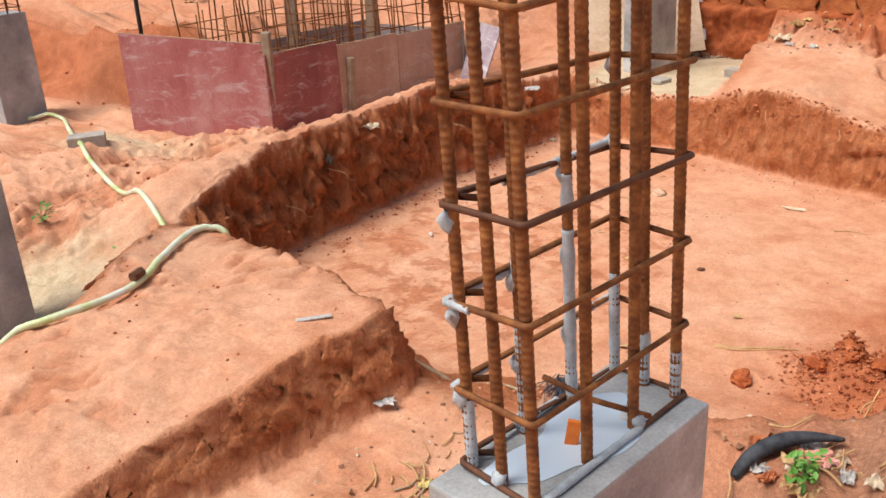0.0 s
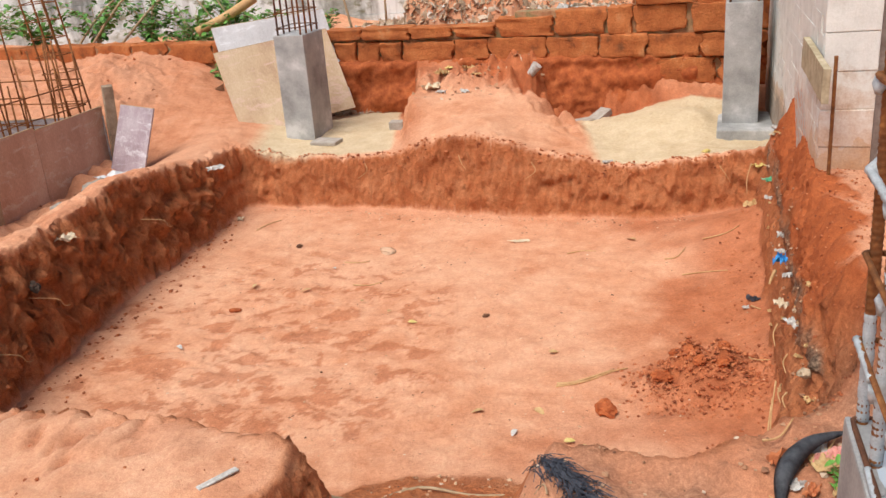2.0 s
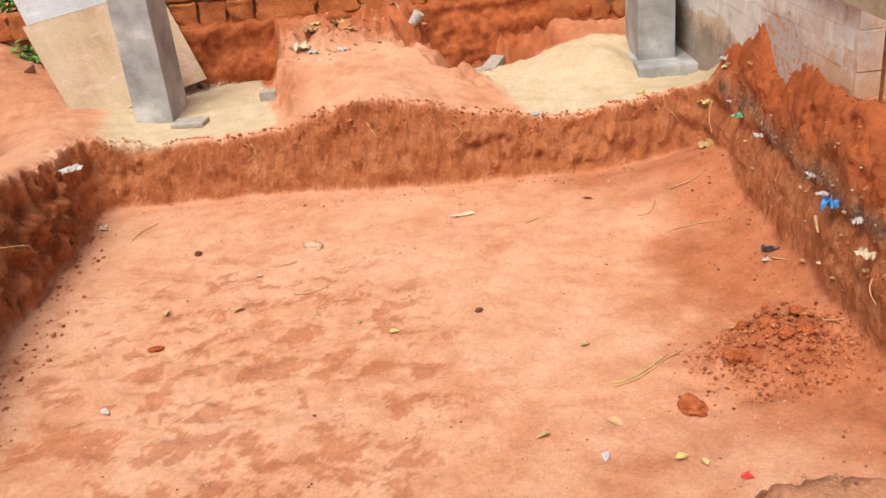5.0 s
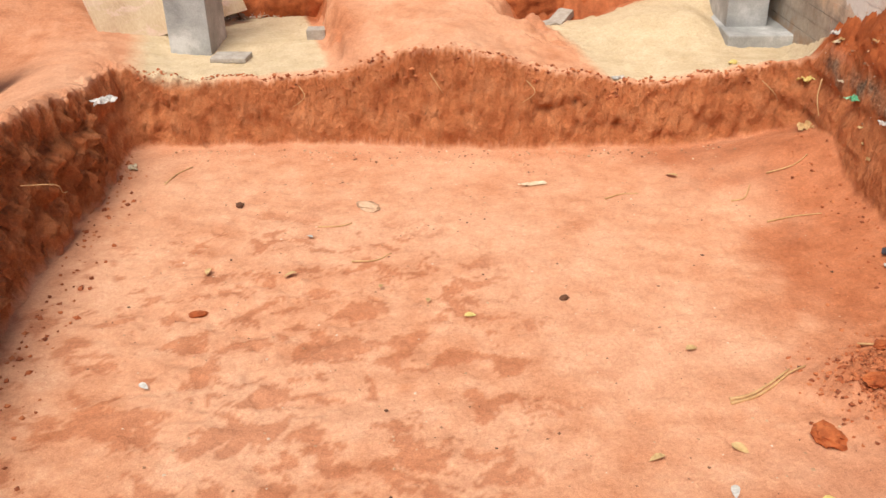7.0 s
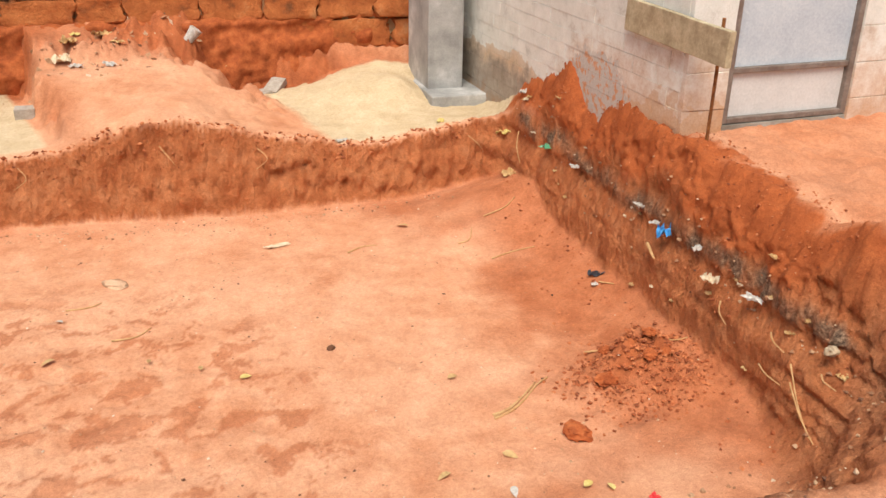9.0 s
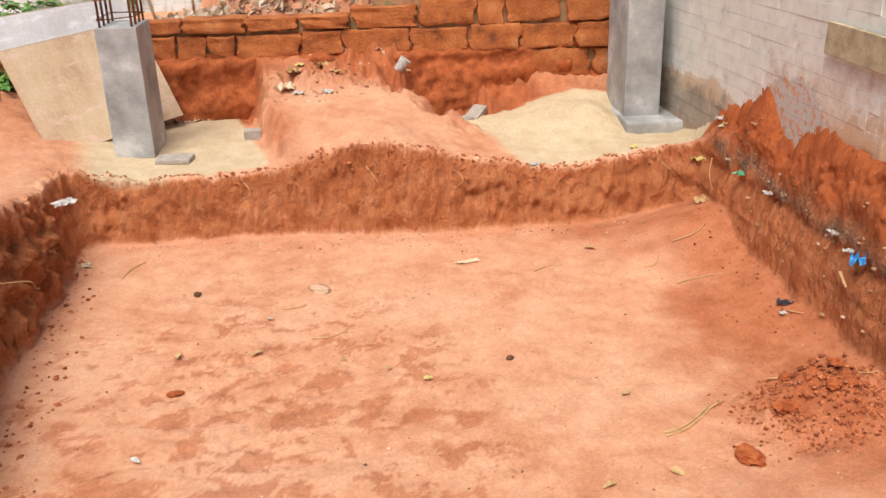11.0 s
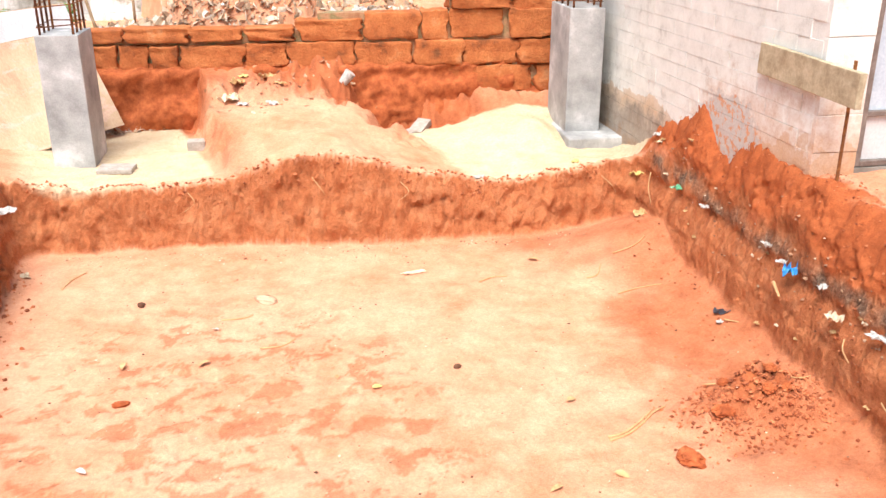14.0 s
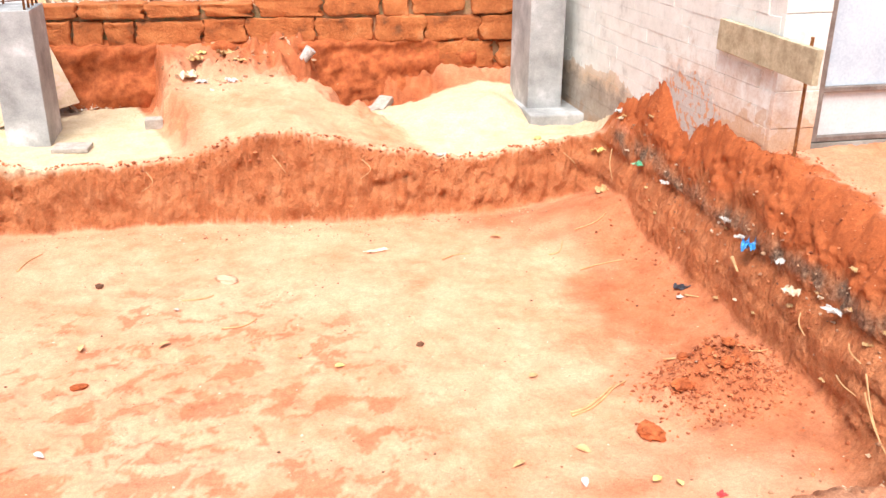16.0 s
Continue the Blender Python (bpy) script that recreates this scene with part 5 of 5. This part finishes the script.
for k in range(22):
    y = rng.uniform(2.6, 5.5)
    x = 0.27 * (y - 3.88) + rng.gauss(0.235, 0.025)
    scrap("litter_scrap", (x, y), (rng.uniform(0.015, 0.035), rng.uniform(0.012, 0.03)), rng.choice([CREAM, LEAF_DRY, PAPER, LEAF_DRY, LEAF_DRY]), "small torn scrap in the dark layer of the bank", "scrap", 100 + k, 0.7, rng.uniform(0, 360))
# on the lip of the far bank and on the heap
for k, (x, y, m, s) in enumerate(((-0.23, 6.06, PAPER, 0.06), (0.40, 5.95, LEAF_Y, 0.07), (-1.19, 7.44, PAPER, 0.08), (-1.38, 7.5, PAPER, 0.08), (-1.45, 7.6, CREAM, 0.16), (-1.36, 7.72, LEAF_DRY, 0.15),
                                  (-1.14, 7.78, LEAF_DRY, 0.14), (-1.3, 7.78, LEAF_Y, 0.08), (-0.9, 7.86, PAPER, 0.08), (-2.9, 6.4, CREAM, 0.07), (-1.08, 7.6, LEAF_DRY, 0.07), (-0.35, 7.55, LEAF_DRY, 0.06))):
    scrap("litter_scrap", (x, y), (s, s * 0.6), m, "torn pale scrap on the earth heap", "scrap", 140 + k, 0.5, 50 * k)
cup = bmesh.new()
bmesh.ops.create_cone(cup, cap_ends=True, segments=20, radius1=0.032, radius2=0.043, depth=0.1)
cup = tagged(part("plastic_cup", cup, PAPER, smooth=False), "white plastic cup lying on the earth heap", "cup")
cup.matrix_world = pose(-0.61, 7.50, height_at(-0.61, 7.5) + 0.045, 25, 30, 20)
scrap("paper", (-3.37, 4.60), (0.13, 0.10), CREAM, "cream scrap of board on the bank's edge", "scrap", 21, 0.45, 30, 0.13)
scrap("paper", (-2.93, 6.10), (0.10, 0.06), PAPER, "white scrap caught on the bank's edge", "scrap", 22, 0.4, 30, 0.08)
scrap("plastic_sheet", (-3.72, 6.34), (0.34, 0.14), WHITE_FILM, "crumpled white plastic sheet on the bank", "plastic sheet", 27, 0.35, 25)
scrap("plastic_sheet", (-3.86, 6.20), (0.10, 0.08), GREENP, "pale green plastic scrap on the bank", "scrap", 28, 0.5, 60)
# on the mound and the apron
bm = bmesh.new()
box(bm, (-0.065, -0.011, 0), (0.065, 0.011, 0.006), bevel=0.002)
strip = tagged(part("plastic_strip", bm, PAPER), "white plastic strip lying on the mound", "scrap")
strip.matrix_world = pose(-1.92, 2.24, height_at(-1.92, 2.24) + 0.004, 0, 0, 45)
scrap("paper", (-1.63, 2.25), (0.07, 0.06), PAPER, "crumpled silvery wrapper on the ground", "wrapper", 23, 0.35, 20)
scrap("paper", (-1.266, 1.95), (0.06, 0.05), LEAF_Y, "yellow wrapper among dry stalks", "wrapper", 24, 0.4, 20)
scrap("paper", (-1.235, 1.99), (0.05, 0.04), PAPER, "white wrapper among dry stalks", "wrapper", 25, 0.4, 20)
scrap("paper", (-1.139, 2.15), (0.06, 0.05), GREENP, "green and white wrapper on the ground", "wrapper", 26, 0.5, 70)
rng = random.Random(12)
for k in range(34):
    x, y = rng.gauss(-1.22, 0.1), rng.gauss(1.87, 0.09)
    a = rng.uniform(0, 3.1)
    l = rng.uniform(0.05, 0.16)
    twig(((x, y), (x + 0.5 * l * math.cos(a), y + 0.5 * l * math.sin(a)), (x + l * math.cos(a + 0.3), y + l * math.sin(a + 0.3))), 0.0035, rng.choice([STRAW, TWIG, LEAF_DRY]), "dry stalk in the litter by the column", "stalk", 0.008)
for k in range(22):
    x, y = rng.uniform(-1.35, -0.9), rng.uniform(1.9, 2.3)
    a, l = rng.uniform(0, 3.1), rng.uniform(0.04, 0.12)
    twig(((x, y), (x + 0.5 * l * math.cos(a), y + 0.5 * l * math.sin(a)), (x + l * math.cos(a + 0.4), y + l * math.sin(a + 0.4))), 0.003, rng.choice([STRAW, TWIG]), "thin twig on the apron", "twig", 0.005)
twig(((-1.80, 2.6), (-1.62, 2.66), (-1.5, 2.5), (-1.38, 2.36), (-1.30, 2.34)), 0.010, TWIG, "dark root crossing the ground", "root", -0.002)
twig(((-1.56, 2.62), (-1.4, 2.74), (-1.22, 2.66), (-1.1, 2.62)), 0.007, TWIG, "dark root crossing the ground", "root", -0.001)

# tuft of black fibre
fibre = bmesh.new()
for k in range(420):
    f = rng.random()
    x, y = -1.0 + 0.12 * f + rng.gauss(0, 0.02), 2.36 - 0.16 * f + rng.gauss(0, 0.02)
    z = height_at(x, y)
    d = Vector((rng.gauss(0.02, 0.018), rng.gauss(-0.03, 0.018), rng.uniform(0.005, 0.022)))
    tube(fibre, [(x, y, z - 0.004), (x + d.x * 0.5, y + d.y * 0.5, z + d.z), (x + d.x * 1.3, y + d.y * 1.3, z + d.z * 0.7)], 0.0014, 3)
tagged(part("fibre_tuft", fibre, BLACK), "matted tuft of black fibre on the earth", "fibre", kind="stuff")

# rubber strip and leaf litter beside the near column
RUBBER = plain("dusty_black_rubber", [(0.3, (0.05, 0.055, 0.065)), (0.7, (0.16, 0.17, 0.19))], 25, 0.6, bumps=0.3, dist=0.003)
bm = bmesh.new()
path = smooth_path([(x, y, height_at(x, y) + h) for x, y, h in ((-0.365, 2.12, 0.012), (-0.335, 2.19, 0.035), (-0.28, 2.26, 0.05), (-0.21, 2.31, 0.055), (-0.12, 2.335, 0.03))], 7)
ring = []
for i, p in enumerate(path):
    f = i / (len(path) - 1)
    w = 0.03 * math.sin(math.pi * min(0.95, 0.12 + f * 0.8))
    d = (path[min(i + 1, len(path) - 1)] - path[max(i - 1, 0)]).normalized()
    s = d.cross(Vector((0, 0, 1))).normalized()
    ring.append([bm.verts.new(p + s * w * u + Vector((0, 0, w * (0.55 - 0.9 * u * u)))) for u in (-1, -0.5, 0, 0.5, 1)])
for a, b in zip(ring, ring[1:]):
    for k in range(4):
        bm.faces.new((a[k], a[k + 1], b[k + 1], b[k]))
bmesh.ops.solidify(bm, geom=bm.faces[:], thickness=0.008)
tagged(part("rubber_strip", bm, RUBBER, smooth=True), "curved strip of black rubber tyre on the litter", "rubber")
scrap("paper", (-0.176, 2.25), (0.10, 0.08), PINK, "crumpled dusty pink wrapper under the rubber", "wrapper", 31, 0.5, 30)
for k in range(26):
    x, y = rng.gauss(-0.2, 0.1), rng.gauss(2.18, 0.09)
    if k % 3:
        scrap("litter_scrap", (x, y), (rng.uniform(0.03, 0.09), rng.uniform(0.03, 0.06)), rng.choice([LEAF_DRY, CREAM, PAPER, LEAF_DRY, CRUMB]), "dry leaf scrap in the litter", "scrap", 200 + k, 0.6, rng.uniform(0, 360))
    else:
        a = rng.uniform(0, 3)
        twig(((x, y), (x + 0.06 * math.cos(a), y + 0.06 * math.sin(a)), (x + 0.13 * math.cos(a + 0.2), y + 0.13 * math.sin(a + 0.2))), 0.004, STRAW, "dry stalk in the litter", "stalk", 0.02)
for x, y in ((-0.72, 2.85), (-0.70, 2.98)):
    scrap("litter_scrap", (x, y), (0.03, 0.025), RED, "small red plastic scrap on the pit floor", "scrap", 250, 0.4)

# ---- plants ----


def weed(place, height, spread_, count, leaf, mat, label, seed, z=None):
    """A weed: thin bent stems with many leaves."""
    rng = random.Random(seed)
    base = Vector((place[0], place[1], height_at(*place) if z is None else z))
    thing = empty("weed", Matrix.Translation(base), label, "plant")
    leaves = bmesh.new()
    for k in range(max(4, count // 14)):
        a = rng.uniform(0, math.tau)
        reach = spread_ * rng.uniform(0.3, 1.0)
        top = Vector((reach * math.cos(a), reach * math.sin(a), height * rng.uniform(0.35, 1.0)))
        pts = [Vector((0, 0, -0.02)), Vector((top.x * 0.25, top.y * 0.25, top.z * 0.55)), Vector((top.x * 0.65, top.y * 0.65, top.z * 0.95)), top]
        stem = bmesh.new()
        tube(stem, smooth_path(pts, 4), 0.003, 4)
        part("stem", stem, TWIG, thing)
        for j in range(14):
            f = rng.uniform(0.15, 1.0)
            p = pts[0].lerp(pts[1], f * 3) if f < 0.33 else pts[1].lerp(pts[2], f * 3 - 1) if f < 0.66 else pts[2].lerp(pts[3], f * 3 - 2)
            p = p + Vector((rng.gauss(0, 0.02), rng.gauss(0, 0.02), rng.gauss(0, 0.015)))
            s = leaf * rng.uniform(0.5, 1.25)
            leaf_blade(leaves, Matrix.Translation(p) @ Euler((rng.uniform(-0.6, 0.6), rng.uniform(-0.7, 0.5), rng.uniform(0, 6.3))).to_matrix().to_4x4(), s, s * 0.62)
    foliage = part("leaves", leaves, mat, thing)
    foliage["kind"] = "stuff"


for k, (x, y, h, s, n, l, m) in enumerate(((-4.35, 9.35, 0.55, 0.4, 190, 0.09, GREEN), (-3.9, 9.2, 0.35, 0.4, 160, 0.08, GREEN), (-3.45, 9.05, 0.45, 0.35, 170, 0.1, GREEN_LIGHT), (-3.05, 8.85, 0.30, 0.3, 120, 0.09, GREEN),
                                           (-3.55, 9.6, 0.75, 0.35, 140, 0.13, GREEN), (-4.9, 9.4, 0.5, 0.5, 150, 0.1, GREEN), (-5.6, 9.6, 0.6, 0.5, 170, 0.1, GREEN), (-6.4, 9.9, 0.6, 0.5, 170, 0.1, GREEN_LIGHT),
                                           (-3.35, 8.50, 0.20, 0.22, 90, 0.08, GREEN), (-4.0, 9.7, 0.6, 0.5, 180, 0.08, GREEN_LIGHT), (-2.45, 8.75, 0.3, 0.15, 60, 0.07, GREEN))):
    weed((x, y), h * 0.85, s, int(n * 2.3), l * 0.72, m, "leafy green weeds growing over the low wall", 300 + k)
weed((-0.98, 8.42), 0.36, 0.16, 42, 0.17, GREEN_LIGHT, "broad-leaved light green plant on the rubble", 350)
weed((-4.25, 2.75), 0.10, 0.08, 28, 0.03, GREEN, "small tuft of weeds on the earth", 351)
weed((-3.40, 2.62), 0.09, 0.07, 28, 0.03, GREEN_LIGHT, "small tuft of weeds beside the hose", 352)
weed((-0.19, 2.14), 0.07, 0.05, 28, 0.03, GREEN_LIGHT, "small green weed in the litter", 353)
weed((-7.6, 7.2), 0.25, 0.2, 40, 0.06, GREEN, "small weeds on the dug earth", 354)
for pts in (((-5.0, 9.2), (-4.4, 9.3, 1.15), (-3.8, 9.35, 1.18), (-3.5, 9.2, 0.85)), ((-4.7, 9.2), (-4.2, 9.3, 1.0), (-3.9, 9.3, 1.1), (-3.6, 9.25, 0.7)), ((-5.2, 9.3), (-4.8, 9.4, 0.95), (-4.3, 9.4, 1.25)),
            ((-2.2, 8.7), (-2.35, 8.8, 1.25), (-2.55, 8.9, 1.5)), ((-1.2, 8.55), (-1.15, 8.6, 1.2), (-1.05, 8.55, 1.05)), ((-1.9, 8.9), (-1.88, 8.95, 1.45), (-1.8, 9.0, 1.5))):
    twig(pts, 0.011, TWIG, "dry bent branch among the weeds", "branch")
bm = bmesh.new()
tube(bm, smooth_path([(-3.75, 8.95, 0.72), (-3.5, 9.05, 0.82), (-3.2, 9.2, 0.98)], 4), 0.045, 8)
tagged(part("log", bm, STRAW, smooth=True), "pale cut branch lying in the weeds", "log")
bm = bmesh.new()
tube(bm, smooth_path([(-0.75, 9.4, 0.85), (-0.45, 9.6, 1.2), (0.0, 9.8, 1.7), (0.2, 9.9, 2.1)], 5), [0.05 - 0.001 * i for i in range(16)], 8)
tagged(part("branch", bm, TWIG, smooth=True), "thick grey-brown branch leaning on the old wall", "branch")
scrap("cloth_rag", (-1.72, 8.25), (0.14, 0.22), CREAM, "torn cream cloth hanging over the block wall", "rag", 41, 0.8, 20)
scrap("plastic_bag", (-0.25, 8.05), (0.16, 0.12), PAPER, "torn white plastic on the block wall", "plastic bag", 42, 0.8, 20)
rock("stone", (-0.95, 8.38), (0.09, 0.07, 0.06), STONE, "pale stone on the rubble heap", "stone", 61)
scrap("plastic_bag", (-1.45, 8.5), (0.16, 0.12), PAPER, "white plastic on the rubble heap", "plastic bag", 43, 0.7, 20)

# ---- laterite block wall ----
LAT_M = pose(0.4, 7.36, 0, 0, 0, -17.5)
lat_wall = part("wall_north", (lambda b: (box(b, (-2.95, 0.045, -0.4), (1.0, 0.2, 0.70)), box(b, (-1.2, 0.045, 0.70), (1.0, 0.2, 0.815)), box(b, (-0.22, 0.045, 0.815), (1.0, 0.2, 1.0)), box(b, (0.12, 0.045, 1.0), (1.0, 0.2, 1.62)),
                                          box(b, (-9.0, 0.03, -0.4), (-2.95, 0.22, 0.63)), b)[-1])(bmesh.new()), MORTAR)
lat_wall.matrix_world = LAT_M
tagged(lat_wall, "old wall of rough red laterite blocks with mossy mortar", "wall", kind="structure")
rng = random.Random(8)
shapes = []
for k in range(6):
    bm = bmesh.new()
    box(bm, (-0.5, -0.5, -0.5), (0.5, 0.5, 0.5), bevel=0.045)
    bmesh.ops.subdivide_edges(bm, edges=[e for e in bm.edges if e.calc_length() > 0.5], cuts=5, use_grid_fill=True)
    for v in bm.verts:
        v.co += 0.08 * noise.noise_vector(v.co * 2.3 + Vector((k * 7.0, 0, 0))) + 0.07 * noise.noise_vector(v.co * 6 + Vector((0, k * 7.0, 0)))
    me = bpy.data.meshes.new("block")
    bm.to_mesh(me)
    bm.free()
    me.polygons.foreach_set("use_smooth", [True] * len(me.polygons))
    me.materials.append(LATERITE)
    shapes.append(me)


def lay(z0, z1, lo, hi, first, worn=0.0):
    x = lo - first
    while x < hi:
        w = rng.choice([0.45, 0.40, 0.36, 0.48, 0.20, 0.30, 0.41])
        a, b = max(x, lo), min(x + w, hi)
        if b - a > 0.06:
            top = z1 - worn * min(1.0, max(0.0, (-0.9 - a) / 0.9))
            ob = new("block", shapes[rng.randrange(6)])
            ob.parent = lat_wall
            ob.location = ((a + b) / 2, 0.10 + rng.uniform(-0.012, 0.012), (z0 + top) / 2 + rng.uniform(-0.008, 0.008))
            ob.scale = (b - a - rng.uniform(0.0, 0.014), 0.2 + rng.uniform(-0.02, 0.02), top - z0 - rng.uniform(-0.004, 0.014))
            ob.rotation_euler = (rng.uniform(-0.02, 0.02), rng.uniform(-0.015, 0.015), rng.uniform(-0.02, 0.02))
        x += w + (0.018 if rng.random() < 0.8 else 0.045)


bm = bmesh.new()
bmesh.ops.create_grid(bm, x_segments=150, y_segments=34, size=0.5)
for v in bm.verts:
    p = Vector((v.co.x * 3.95 - 0.975, 0.0, v.co.y * 0.86 + 0.05))
    d = noise.fractal(p * 4.5, 0.7, 2.0, 5)
    v.co = Vector((p.x, -0.05 - 0.06 * d - 0.05 * (0.48 - p.z), p.z + 0.02 * noise.noise(p * 9)))
    if p.x > -0.5:
        v.co.y += 0.08 * min(1.0, (p.x + 0.5) * 2)
    if v.co.z > 0.44:
        v.co.y = 0.03
part("footing_earth", bm, CLOD, lat_wall, "dug red earth under the lowest blocks", True)
# uneven courses, as laid
lay(0.22, 0.42, -0.30, 1.0, 0.2)
lay(0.43, 0.612, -2.95, 1.0, 0.15)
lay(0.622, 0.83, -2.95, 1.0, 0.06, 0.11)
lay(0.835, 1.005, -0.235, 1.0, 0.0)
lay(1.015, 1.205, 0.09, 1.0, 0.1)
lay(1.21, 1.40, 0.09, 1.0, 0.25)
lay(1.405, 1.60, 0.09, 1.0, 0.05)
lay(0.45, 0.65, -9.0, -2.98, 0.2)

# ---- bricks of the limewashed wall ----
bm = bmesh.new()
box(bm, (0.0, 0, 0), (0.02, 0.1995, 0.0796))
brick_me = bpy.data.meshes.new("brick")
bm.to_mesh(brick_me)
bm.free()
brick_me.materials.append(PAINT)
rng = random.Random(4)
rest = bmesh.new()
for row in range(36):
    z = -0.2 + row * 0.081
    for col in range(19):
        y = 0.034 + col * 0.201 + (0.1 if row % 2 else 0.0)
        out = rng.uniform(-0.0025, 0.0015)
        if 4 <= row < 23 and col < 15:
            ob = new("brick", brick_me)
            ob.parent = wall_east
            ob.location = (out, y, z)
        else:
            box(rest, (0.001 + out, y, z), (0.02, y + 0.195, z + 0.0755))
rest_bricks = part("bricks_beyond", rest, PAINT, wall_east)
rest_bricks["kind"] = "stuff"
